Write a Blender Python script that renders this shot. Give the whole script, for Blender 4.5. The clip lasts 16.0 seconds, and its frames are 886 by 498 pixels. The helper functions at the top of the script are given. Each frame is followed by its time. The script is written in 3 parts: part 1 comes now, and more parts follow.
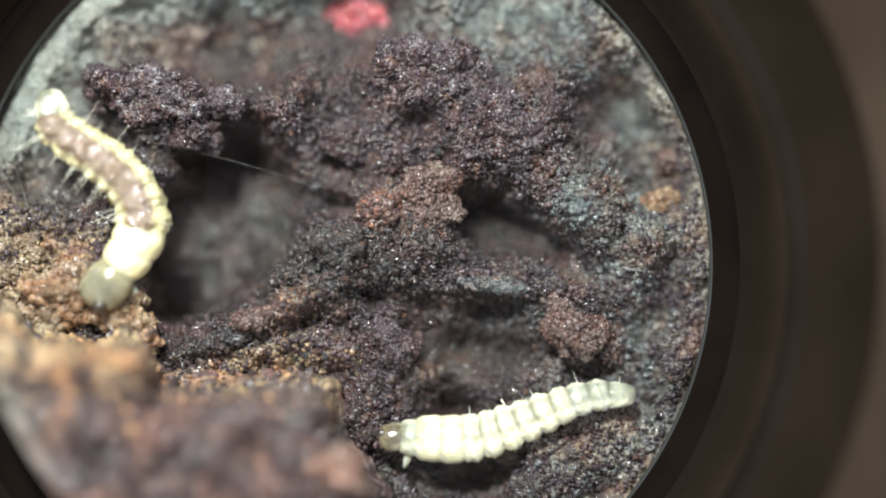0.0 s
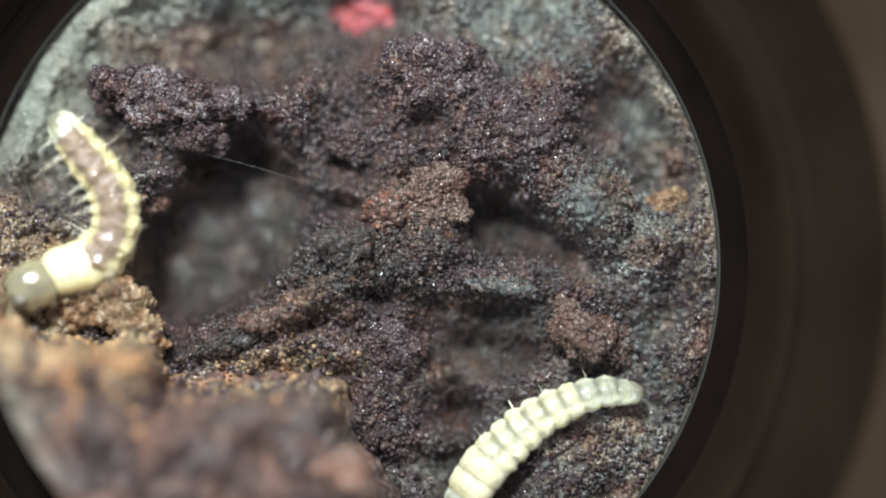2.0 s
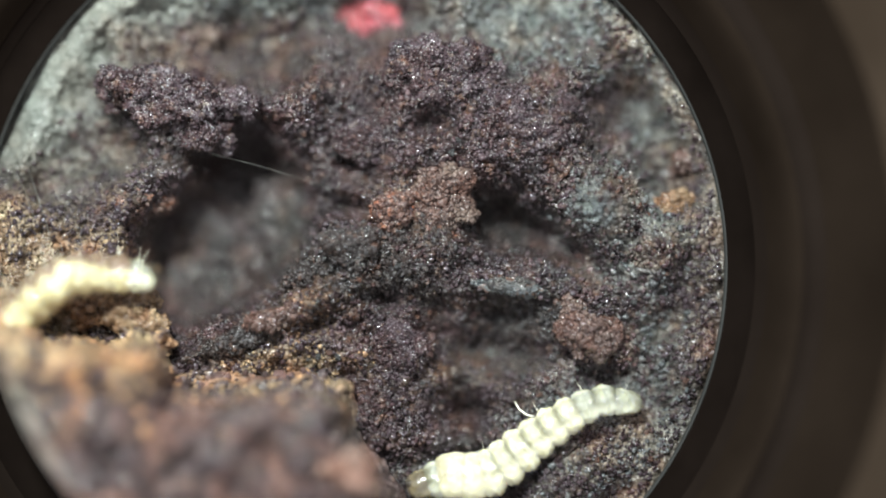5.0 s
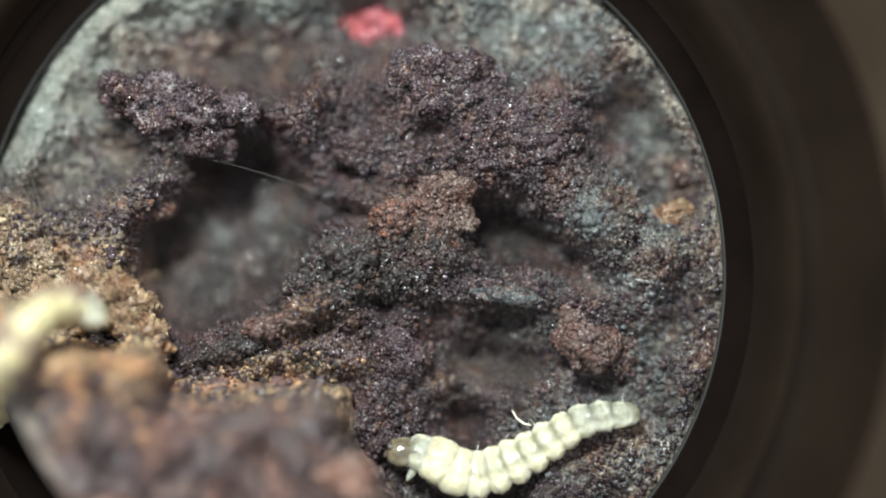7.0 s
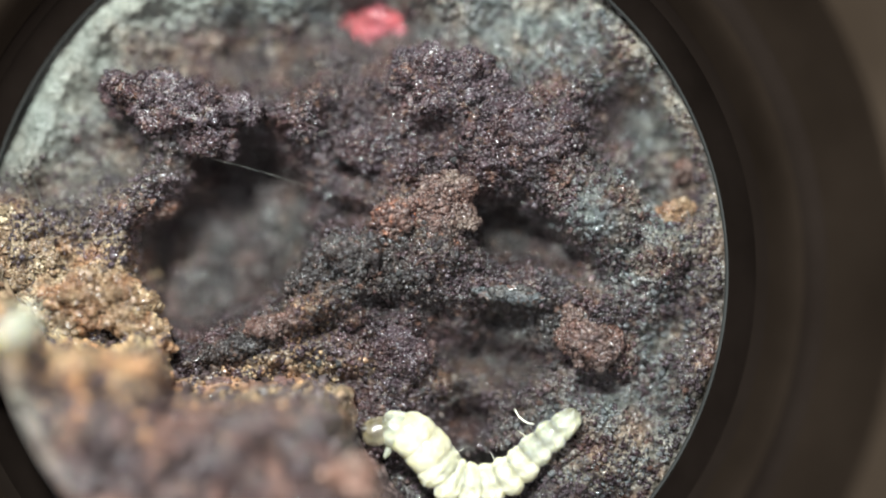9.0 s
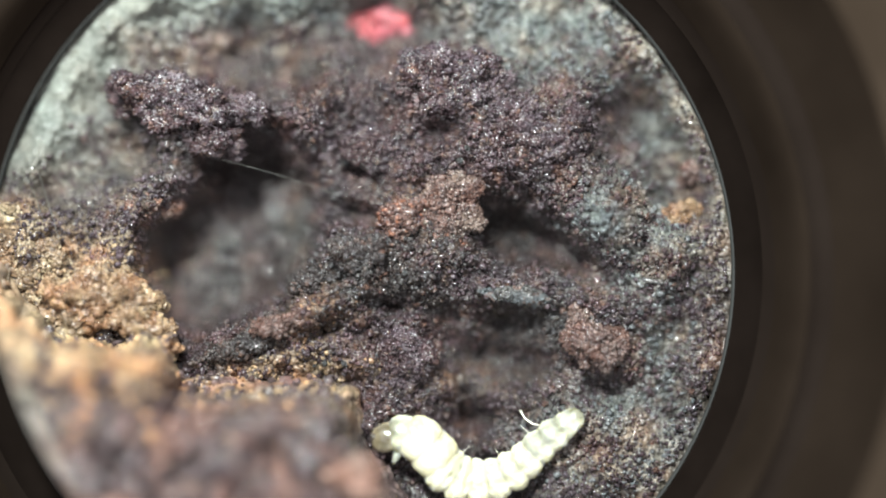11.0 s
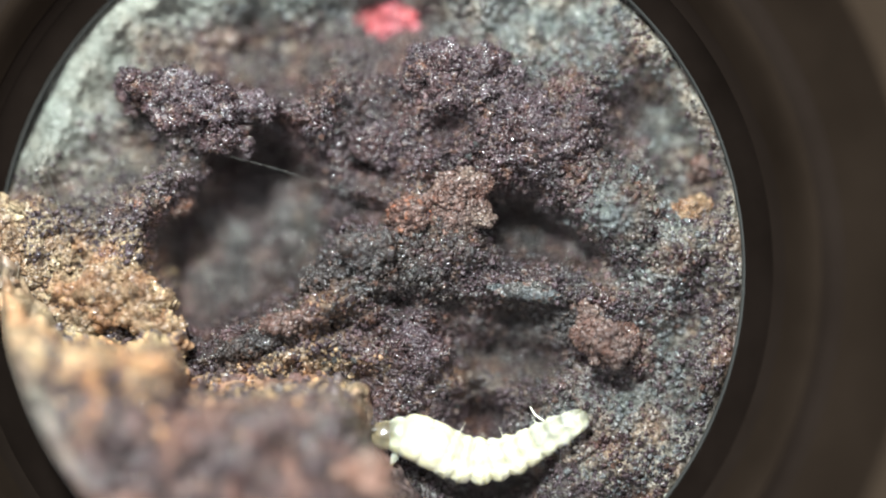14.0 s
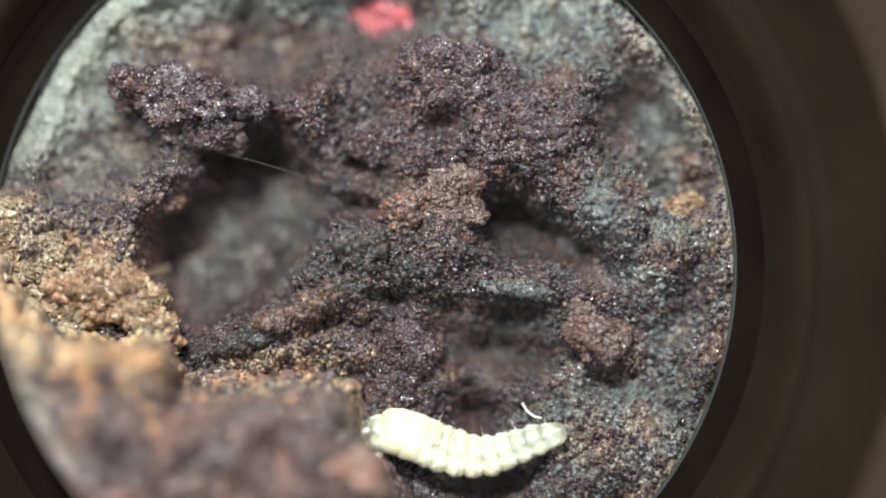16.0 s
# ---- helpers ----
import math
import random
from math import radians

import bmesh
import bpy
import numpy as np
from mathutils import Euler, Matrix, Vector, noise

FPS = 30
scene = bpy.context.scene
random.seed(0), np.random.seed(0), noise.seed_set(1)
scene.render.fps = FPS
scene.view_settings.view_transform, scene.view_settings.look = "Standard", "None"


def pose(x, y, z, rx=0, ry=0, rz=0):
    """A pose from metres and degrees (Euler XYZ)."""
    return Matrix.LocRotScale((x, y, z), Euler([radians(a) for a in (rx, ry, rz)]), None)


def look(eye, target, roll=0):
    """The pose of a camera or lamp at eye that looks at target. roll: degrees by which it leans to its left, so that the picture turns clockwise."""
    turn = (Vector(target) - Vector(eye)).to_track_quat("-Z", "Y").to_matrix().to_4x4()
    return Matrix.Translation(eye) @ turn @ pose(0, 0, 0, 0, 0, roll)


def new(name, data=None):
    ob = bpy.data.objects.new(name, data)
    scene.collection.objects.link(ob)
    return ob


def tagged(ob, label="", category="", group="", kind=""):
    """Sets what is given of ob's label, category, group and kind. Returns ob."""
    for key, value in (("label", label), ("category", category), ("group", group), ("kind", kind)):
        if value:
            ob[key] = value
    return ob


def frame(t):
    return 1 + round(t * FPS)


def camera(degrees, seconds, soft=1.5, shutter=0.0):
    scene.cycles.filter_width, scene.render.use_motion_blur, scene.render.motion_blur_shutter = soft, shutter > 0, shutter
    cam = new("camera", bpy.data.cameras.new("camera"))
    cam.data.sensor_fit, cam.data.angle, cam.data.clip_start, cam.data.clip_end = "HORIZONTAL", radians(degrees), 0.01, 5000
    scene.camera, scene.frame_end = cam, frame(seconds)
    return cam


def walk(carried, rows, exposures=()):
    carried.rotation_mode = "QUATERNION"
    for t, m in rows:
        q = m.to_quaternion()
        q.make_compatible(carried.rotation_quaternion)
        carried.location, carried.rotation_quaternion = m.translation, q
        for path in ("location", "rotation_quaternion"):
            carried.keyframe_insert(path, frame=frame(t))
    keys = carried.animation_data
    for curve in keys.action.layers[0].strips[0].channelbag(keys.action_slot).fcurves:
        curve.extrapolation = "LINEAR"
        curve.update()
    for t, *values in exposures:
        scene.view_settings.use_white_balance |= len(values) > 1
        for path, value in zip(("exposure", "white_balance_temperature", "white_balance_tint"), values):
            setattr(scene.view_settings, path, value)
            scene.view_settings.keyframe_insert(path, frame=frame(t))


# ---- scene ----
MM = 0.001
HIGH = 37.0                       # eye above the focused soil, in mm
UNIT = HIGH * math.tan(radians(20)) / 784   # one step of the plan grid on the focused soil, in mm

cam = camera(40, 16.0, soft=1.9)
walk(cam, [
    (0, pose(0, 0, 37.084 * MM, -0.4768, -0.9798, -0.5090)),
    (0.5, pose(0, 0, 37.147 * MM, -0.5312, -1.0186, -0.4782)),
    (1, pose(0, 0, 37.027 * MM, -0.5212, -0.9422, -0.6790)),
    (1.5, pose(0, 0, 36.995 * MM, -0.4790, -0.7932, -0.7062)),
    (2, pose(0, 0, 36.983 * MM, -0.4388, -0.6695, -0.6961)),
    (2.5, pose(0, 0, 36.982 * MM, -0.4386, -0.5473, -0.6971)),
    (3, pose(0, 0, 36.981 * MM, -0.4386, -0.4654, -0.6977)),
    (3.5, pose(0, 0, 36.973 * MM, -0.3906, -0.3711, -0.5768)),
    (4, pose(0, 0, 36.938 * MM, -0.4323, -0.3516, -0.6759)),
    (6.5, pose(0, 0, 37.031 * MM, -0.1674, -0.3764, 0.0320)),
    (7, pose(0, 0, 37.056 * MM, -0.0294, -0.3846, 0.1292)),
    (7.5, pose(0, 0, 36.998 * MM, -0.0464, -0.4489, 0.0528)),
    (8, pose(0, 0, 37.056 * MM, -0.0431, -0.4291, 0.0401)),
    (8.5, pose(0, 0, 36.985 * MM, -0.0876, -0.3638, 0.0573)),
    (9, pose(0, 0, 37.013 * MM, -0.0786, -0.2883, 0.0029)),
    (11.5, pose(0, 0, 37.004 * MM, -0.0238, 0.0105, 0.1864)),
    (12, pose(0, 0, 36.994 * MM, -0.0015, -0.0001, 0.0242)),
    (12.5, pose(0, 0, 37.000 * MM, -0.0000, 0.0000, -0.0000)),
    (13, pose(0, 0, 36.987 * MM, -0.0819, 0.1247, -0.0056)),
    (13.5, pose(0, 0, 36.893 * MM, -0.1754, 0.3032, -0.0083)),
    (14, pose(0, 0, 36.928 * MM, -0.2219, 0.4273, -0.0570)),
    (14.5, pose(0, 0, 36.913 * MM, -0.2452, 0.3847, -0.0058)),
    (15, pose(0, 0, 36.920 * MM, -0.2868, 0.3453, -0.0219)),
    (15.5, pose(0, 0, 36.960 * MM, -0.4408, 0.2203, -0.2206)),
    (16, pose(0, 0, 37.003 * MM, -0.3684, 0.0820, 0.0446)),
], exposures=[(0, 0.21), (1, -0.02), (2, -0.03), (2.5, 0.06), (3, 0.03), (4, 0.20), (6.5, -0.12), (7, -0.04), (8, 0.03), (8.5, 0.23), (9, 0.25), (11.5, 0.49), (12, 0.48), (12.5, 0.31), (13.5, 0.54), (14.5, 0.48), (15.5, 0.60), (16, 0.28)])
cam.data.dof.use_dof = True
cam.data.dof.focus_distance = 36.7 * MM
cam.data.dof.aperture_fstop = 11.5


def plan(u, v, z=0.0):
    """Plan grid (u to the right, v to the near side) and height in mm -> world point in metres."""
    k = UNIT * (HIGH - z) / HIGH
    return Vector(((u - 784) * k, (441 - v) * k, z)) * MM


# ---- light: one small microscope lamp from the far side, and the dim room ----
world = bpy.data.worlds.new("dim_room")
scene.world = world
world.use_nodes = True
world.node_tree.nodes["Background"].inputs[0].default_value = (0.88, 0.88, 0.93, 1)
world.node_tree.nodes["Background"].inputs[1].default_value = 1.05
lamp_data = bpy.data.lights.new("microscope_lamp", "AREA")
lamp_data.shape, lamp_data.size, lamp_data.energy = "DISK", 9 * MM, 0.0875
lamp_data.color = (0.9, 1.0, 0.975)
lamp = new("microscope_lamp", lamp_data)
lamp.matrix_world = look(Vector((-9, 27, 44)) * MM, Vector((-1, 0, 0)) * MM)


# ---- materials ----
def nodes_of(name):
    m = bpy.data.materials.new(name)
    m.use_nodes = True
    t = m.node_tree
    b = t.nodes["Principled BSDF"]
    return m, t, b


def link(t, a, b):
    t.links.new(a, b)


def noise_node(t, scale, detail=4.0, rough=0.6):
    n = t.nodes.new("ShaderNodeTexNoise")
    n.inputs["Scale"].default_value, n.inputs["Detail"].default_value = scale, detail
    n.inputs["Roughness"].default_value = rough
    c = t.nodes.new("ShaderNodeTexCoord")
    link(t, c.outputs["Object"], n.inputs["Vector"])
    return n


def ramp(t, source, *stops):
    r = t.nodes.new("ShaderNodeValToRGB")
    while len(r.color_ramp.elements) < len(stops):
        r.color_ramp.elements.new(0.5)
    for e, (p, c) in zip(r.color_ramp.elements, stops):
        e.position, e.color = p, (*c, 1)
    link(t, source, r.inputs[0])
    return r


def mixed(t, factor, a, b):
    m = t.nodes.new("ShaderNodeMix")
    m.data_type = "RGBA"
    for sock, val in ((m.inputs[0], factor), (m.inputs[6], a), (m.inputs[7], b)):
        if isinstance(val, (int, float)):
            sock.default_value = val
        elif isinstance(val, tuple):
            sock.default_value = (*val, 1)
        else:
            link(t, val, sock)
    return m.outputs[2]


def bumped(t, b, source, dist, strength=1.0):
    n = t.nodes.new("ShaderNodeBump")
    n.inputs["Strength"].default_value, n.inputs["Distance"].default_value = strength, dist
    link(t, source, n.inputs["Height"])
    link(t, n.outputs[0], b.inputs["Normal"])


def cells_node(t, scale):
    """Random tones, one for each grain of about that spacing."""
    n = t.nodes.new("ShaderNodeTexVoronoi")
    n.inputs["Scale"].default_value = scale
    c = t.nodes.new("ShaderNodeTexCoord")
    wob = t.nodes.new("ShaderNodeTexNoise")
    wob.inputs["Scale"].default_value = scale * 1.3
    add = t.nodes.new("ShaderNodeVectorMath")
    add.operation = "MULTIPLY_ADD"
    add.inputs[1].default_value = (0.9 / scale,) * 3
    link(t, c.outputs["Object"], wob.inputs["Vector"])
    link(t, wob.outputs["Color"], add.inputs[0])
    link(t, c.outputs["Object"], add.inputs[2])
    link(t, add.outputs[0], n.inputs["Vector"])
    sep = t.nodes.new("ShaderNodeSeparateColor")
    link(t, n.outputs["Color"], sep.inputs[0])
    return n, sep


def times(t, a, factor):
    m = t.nodes.new("ShaderNodeMix")
    m.data_type, m.blend_type = "RGBA", "MULTIPLY"
    m.inputs[0].default_value = 1
    link(t, a, m.inputs[6])
    link(t, factor, m.inputs[7])
    return m.outputs[2]


def earth(name, dark, mid, light, rust=None, gloss=0.28, coarse=900, fine=11000, bump=0.04, tint=(0.026, 0.015, 0.0115), grains=12000, patch=0.17, shine=1.0):
    """Damp crumbly matter: tones at two scales, grains of other colours, damp gloss and fine relief."""
    m, t, b = nodes_of(name)
    big, small = noise_node(t, coarse, 5), noise_node(t, fine, 3)
    tiny, one = cells_node(t, grains)
    c = mixed(t, 0.5, ramp(t, big.outputs[0], (0.36, dark), (0.52, mid), (0.68, light)).outputs[0],
              ramp(t, small.outputs[0], (0.35, dark), (0.6, mid), (0.75, light)).outputs[0])
    third = noise_node(t, 3300, 2)
    c = mixed(t, ramp(t, third.outputs[0], (0.56, (0, 0, 0)), (0.66, (1, 1, 1))).outputs[0], c, mixed(t, small.outputs[0], tint, tuple(3.2 * x for x in tint)))
    if rust:
        a = t.nodes.new("ShaderNodeAttribute")
        a.attribute_name = "rust"
        c = mixed(t, a.outputs["Fac"], c, mixed(t, small.outputs[0], (0.14, 0.08, 0.043), rust))
        # grey grains, and far haze painted pale into the soil
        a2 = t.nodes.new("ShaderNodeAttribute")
        a2.attribute_name = "grey_and_haze"
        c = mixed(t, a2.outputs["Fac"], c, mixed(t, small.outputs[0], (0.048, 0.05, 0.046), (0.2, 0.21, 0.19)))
    hue = noise_node(t, 750, 2)
    c = times(t, c, ramp(t, hue.outputs[0], (0.36, (1 + 1.7 * patch, 1 + 0.2 * patch, 1 - 0.7 * patch)), (0.5, (1, 1, 1)), (0.64, (1 - 0.9 * patch, 1 - 0.4 * patch, 1 - 0.3 * patch))).outputs[0])
    c = times(t, c, ramp(t, one.outputs[0], (0.0, (0.6,) * 3), (1.0, (1.25,) * 3)).outputs[0])
    if rust:
        # black wet soil, and shade painted dark into the pits
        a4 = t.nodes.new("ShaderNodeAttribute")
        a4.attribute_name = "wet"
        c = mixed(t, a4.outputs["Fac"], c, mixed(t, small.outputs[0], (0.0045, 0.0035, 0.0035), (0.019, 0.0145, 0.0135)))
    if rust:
        # haze painted into the base colour as pale grey-green
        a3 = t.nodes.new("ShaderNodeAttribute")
        a3.attribute_name = "haze"
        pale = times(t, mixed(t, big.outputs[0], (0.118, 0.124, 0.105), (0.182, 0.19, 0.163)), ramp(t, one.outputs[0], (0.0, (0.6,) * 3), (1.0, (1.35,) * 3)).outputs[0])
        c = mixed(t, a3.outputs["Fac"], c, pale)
    link(t, c, b.inputs["Base Color"])
    r = ramp(t, small.outputs[0], (0.43, (gloss * 0.7,) * 3), (0.56, (min(1, 0.3 + gloss * 2),) * 3))
    wet = r.outputs[0]
    if rust:
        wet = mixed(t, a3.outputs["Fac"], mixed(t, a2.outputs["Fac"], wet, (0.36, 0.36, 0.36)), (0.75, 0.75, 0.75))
    link(t, wet, b.inputs["Roughness"])
    b.inputs["Specular IOR Level"].default_value = 0.42
    height = t.nodes.new("ShaderNodeMath")
    height.operation = "MULTIPLY_ADD"
    height.inputs[1].default_value = -0.8
    link(t, tiny.outputs["Distance"], height.inputs[0])
    link(t, small.outputs[0], height.inputs[2])
    bumped(t, b, height.outputs[0], bump * MM, 0.8)
    film = noise_node(t, 6200, 1.2)
    facet = t.nodes.new("ShaderNodeBump")
    facet.inputs["Strength"].default_value, facet.inputs["Distance"].default_value = 1.0, 0.085 * MM
    link(t, film.outputs[0], facet.inputs["Height"])
    link(t, b.inputs["Normal"].links[0].from_socket, facet.inputs["Normal"])
    link(t, facet.outputs[0], b.inputs["Coat Normal"])
    b.inputs["Coat Roughness"].default_value = 0.1
    b.inputs["Coat IOR"].default_value = 1.65
    damp = ramp(t, one.outputs[1], (0.5, (0.06,) * 3), (0.58, (shine,) * 3)).outputs[0]
    if rust:
        damp = mixed(t, a3.outputs["Fac"], damp, (0.05, 0.05, 0.05))
    link(t, damp, b.inputs["Coat Weight"])
    return m


M_SOIL = earth("damp_dark_soil", (0.0082, 0.0049, 0.0055), (0.0242, 0.0145, 0.0158), (0.072, 0.046, 0.047), rust=(0.36, 0.26, 0.17), gloss=0.11)
M_PURPLE = earth("purple_brown_crumb", (0.012, 0.0071, 0.0089), (0.0345, 0.0211, 0.0255), (0.112, 0.073, 0.081), gloss=0.08)
M_BROWN = earth("rust_brown_crumb", (0.024, 0.014, 0.013), (0.085, 0.047, 0.038), (0.28, 0.175, 0.125), gloss=0.1, tint=(0.07, 0.028, 0.016))
M_RUSSET = earth("russet_crumb", (0.025, 0.0145, 0.013), (0.075, 0.045, 0.038), (0.25, 0.165, 0.125), gloss=0.09, tint=(0.042, 0.024, 0.02))
M_TAN = earth("tan_crumb", (0.045, 0.028, 0.017), (0.2, 0.132, 0.08), (0.6, 0.455, 0.285), gloss=0.1, coarse=1500, tint=(0.032, 0.021, 0.015), patch=0.12)
M_GOLD = earth("golden_brown_crumb", (0.045, 0.026, 0.015), (0.19, 0.115, 0.065), (0.56, 0.38, 0.22), gloss=0.1, coarse=1500, tint=(0.036, 0.02, 0.013), patch=0.15)
M_BLACK = earth("black_crumb", (0.009, 0.008, 0.009), (0.026, 0.022, 0.022), (0.08, 0.066, 0.06), gloss=0.09)
M_GREY = earth("grey_pellet", (0.02, 0.0225, 0.025), (0.052, 0.058, 0.061), (0.14, 0.15, 0.15), gloss=0.2)
M_SILVER = earth("silvery_grit", (0.034, 0.0345, 0.036), (0.092, 0.093, 0.094), (0.23, 0.235, 0.23), gloss=0.08)
M_RED = earth("red_fragment", (0.15, 0.028, 0.036), (0.28, 0.055, 0.07), (0.42, 0.14, 0.155), gloss=0.25)
M_CHIP = earth("rotten_wood", (0.022, 0.014, 0.0148), (0.068, 0.043, 0.043), (0.22, 0.148, 0.13), rust=(0.58, 0.39, 0.205), gloss=0.4, coarse=1300, fine=5000, bump=0.06, grains=3000, shine=0.4)
M_PINK = earth("pinkish_rot", (0.09, 0.05, 0.04), (0.24, 0.142, 0.11), (0.44, 0.29, 0.235), gloss=0.5, coarse=420, fine=1600, bump=0.08, grains=2500, shine=0.2)
M_CRUST = earth("orange_rot", (0.12, 0.07, 0.04), (0.3, 0.185, 0.098), (0.54, 0.37, 0.22), gloss=0.5, coarse=420, fine=1600, bump=0.08, grains=2500, shine=0.2)


def skin(name, back, fold, trans, rough=0.22, sub=0.8, depth=0.45, wide=(0.15, 0.45), seam=(0.34, 0.31, 0.2), shift=0.0, relief=0.12):
    """Wet larval skin: one tone along the back, another on the side folds."""
    m, t, b = nodes_of(name)
    n, fine = noise_node(t, 1800, 3), noise_node(t, 5200, 2)
    xyz = t.nodes.new("ShaderNodeSeparateXYZ")
    co = t.nodes.new("ShaderNodeTexCoord")
    link(t, co.outputs["Object"], xyz.inputs[0])
    side = t.nodes.new("ShaderNodeMath")
    side.operation = "ABSOLUTE"
    # shift widens the pale near fold, painting light that passes through the body
    moved = t.nodes.new("ShaderNodeMath")
    moved.inputs[1].default_value = -shift * MM
    link(t, xyz.outputs[1], moved.inputs[0])
    link(t, moved.outputs[0], side.inputs[0])
    far = t.nodes.new("ShaderNodeMapRange")
    far.interpolation_type = "SMOOTHSTEP"
    far.inputs["From Min"].default_value, far.inputs["From Max"].default_value = wide[0] * MM, wide[1] * MM
    wob = t.nodes.new("ShaderNodeMath")
    wob.operation = "MULTIPLY_ADD"
    wob.inputs[1].default_value, wob.inputs[2].default_value = 0.3 * MM, -0.15 * MM
    link(t, n.outputs[0], wob.inputs[0])
    add = t.nodes.new("ShaderNodeMath")
    link(t, side.outputs[0], add.inputs[0])
    link(t, wob.outputs[0], add.inputs[1])
    link(t, add.outputs[0], far.inputs["Value"])
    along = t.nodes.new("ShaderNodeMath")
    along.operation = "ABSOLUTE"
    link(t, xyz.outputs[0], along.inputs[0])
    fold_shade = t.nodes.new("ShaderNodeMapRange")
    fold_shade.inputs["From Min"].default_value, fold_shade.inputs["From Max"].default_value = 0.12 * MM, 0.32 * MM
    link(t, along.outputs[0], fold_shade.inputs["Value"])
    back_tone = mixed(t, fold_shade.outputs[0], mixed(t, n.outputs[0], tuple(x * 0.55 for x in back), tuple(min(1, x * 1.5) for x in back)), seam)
    c = mixed(t, far.outputs[0], back_tone,
              mixed(t, n.outputs[0], tuple(x * 0.7 for x in fold), tuple(min(1, x * 1.25) for x in fold)))
    link(t, c, b.inputs["Base Color"])
    b.inputs["Roughness"].default_value = rough
    b.inputs["Subsurface Weight"].default_value = sub
    b.inputs["Subsurface Radius"].default_value = (1.0, 0.95, 0.6)
    b.inputs["Subsurface Scale"].default_value = depth * MM
    b.inputs["Transmission Weight"].default_value = trans
    b.inputs["IOR"].default_value = 1.38
    b.inputs["Coat Weight"].default_value = 0.9
    b.inputs["Coat Roughness"].default_value = 0.06
    bumped(t, b, mixed(t, 0.5, n.outputs[0], fine.outputs[0]), relief * MM, 0.9)
    return m


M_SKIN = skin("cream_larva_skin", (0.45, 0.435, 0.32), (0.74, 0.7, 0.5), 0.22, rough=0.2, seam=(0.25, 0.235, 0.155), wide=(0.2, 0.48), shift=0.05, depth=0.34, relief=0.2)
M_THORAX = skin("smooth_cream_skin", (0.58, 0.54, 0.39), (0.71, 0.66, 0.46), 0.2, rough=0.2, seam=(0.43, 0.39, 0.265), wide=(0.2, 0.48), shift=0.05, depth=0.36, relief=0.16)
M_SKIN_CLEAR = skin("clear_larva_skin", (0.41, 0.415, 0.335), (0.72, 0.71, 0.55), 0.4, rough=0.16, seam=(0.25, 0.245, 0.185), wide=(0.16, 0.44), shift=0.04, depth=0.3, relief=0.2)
M_SKIN_EDGE = skin("brown_backed_larva_skin", (0.235, 0.165, 0.12), (0.66, 0.58, 0.34), 0.3, rough=0.16, depth=0.22, wide=(0.28, 0.52), seam=(0.23, 0.165, 0.12), relief=0.3)
M_SKIN_PALE = skin("yellowish_larva_skin", (0.78, 0.71, 0.46), (0.74, 0.66, 0.39), 0.15, rough=0.18, seam=(0.72, 0.65, 0.41), depth=0.5, relief=0.14)
M_HEAD = skin("glassy_head_capsule", (0.27, 0.25, 0.17), (0.58, 0.52, 0.34), 0.6, rough=0.08, sub=0.4, depth=0.25, wide=(0.3, 0.7), seam=(0.34, 0.31, 0.21), relief=0.06)
M_AMBER = skin("amber_head_capsule", (0.2, 0.165, 0.11), (0.44, 0.38, 0.26), 0.6, rough=0.08, sub=0.35, depth=0.2, wide=(0.2, 0.45), seam=(0.3, 0.24, 0.15), relief=0.05)
M_JAW, _t, _b = nodes_of("dark_mouthparts")
link(_t, ramp(_t, noise_node(_t, 6000, 2).outputs[0], (0.3, (0.01, 0.008, 0.007)), (0.7, (0.05, 0.035, 0.02))).outputs[0], _b.inputs["Base Color"])
_b.inputs["Roughness"].default_value = 0.3
M_HAIR, _t, _b = nodes_of("pale_bristle")
link(_t, ramp(_t, noise_node(_t, 3000, 2).outputs[0], (0.3, (0.75, 0.7, 0.52)), (0.7, (0.95, 0.93, 0.82))).outputs[0], _b.inputs["Base Color"])
_b.inputs["Roughness"].default_value = 0.3

M_SILK, _t, _b = nodes_of("grey_silk")
link(_t, ramp(_t, noise_node(_t, 3000, 2).outputs[0], (0.3, (0.035, 0.036, 0.032)), (0.7, (0.1, 0.1, 0.09))).outputs[0], _b.inputs["Base Color"])
M_CUP, _t, _b = nodes_of("matt_black_anodised_metal")
_n = noise_node(_t, 260, 5)
link(_t, ramp(_t, _n.outputs[0], (0.3, (0.003, 0.0021, 0.0017)), (0.7, (0.0056, 0.0039, 0.0032))).outputs[0], _b.inputs["Base Color"])
_b.inputs["Roughness"].default_value = 0.75
_b.inputs["Specular IOR Level"].default_value = 0.0
M_BAND, _t, _b = nodes_of("worn_brown_metal")
_n = noise_node(_t, 180, 5)
link(_t, ramp(_t, _n.outputs[0], (0.3, (0.0066, 0.0045, 0.0033)), (0.7, (0.012, 0.0083, 0.0061))).outputs[0], _b.inputs["Base Color"])
_b.inputs["Roughness"].default_value = 0.65
_b.inputs["Specular IOR Level"].default_value = 0.0


M_GROOVE, _t, _b = nodes_of("dull_dark_brown_metal")
_n = noise_node(_t, 200, 5)
link(_t, ramp(_t, _n.outputs[0], (0.3, (0.0072, 0.005, 0.004)), (0.7, (0.0104, 0.0074, 0.006))).outputs[0], _b.inputs["Base Color"])
_b.inputs["Roughness"].default_value = 0.7
_b.inputs["Specular IOR Level"].default_value = 0.0
# rim tone is raised to paint room light on the outer ring
M_RIM, _t, _b = nodes_of("room_lit_metal")
_n = noise_node(_t, 150, 5)
link(_t, ramp(_t, _n.outputs[0], (0.3, (0.013, 0.0088, 0.0062)), (0.7, (0.025, 0.0177, 0.0128))).outputs[0], _b.inputs["Base Color"])
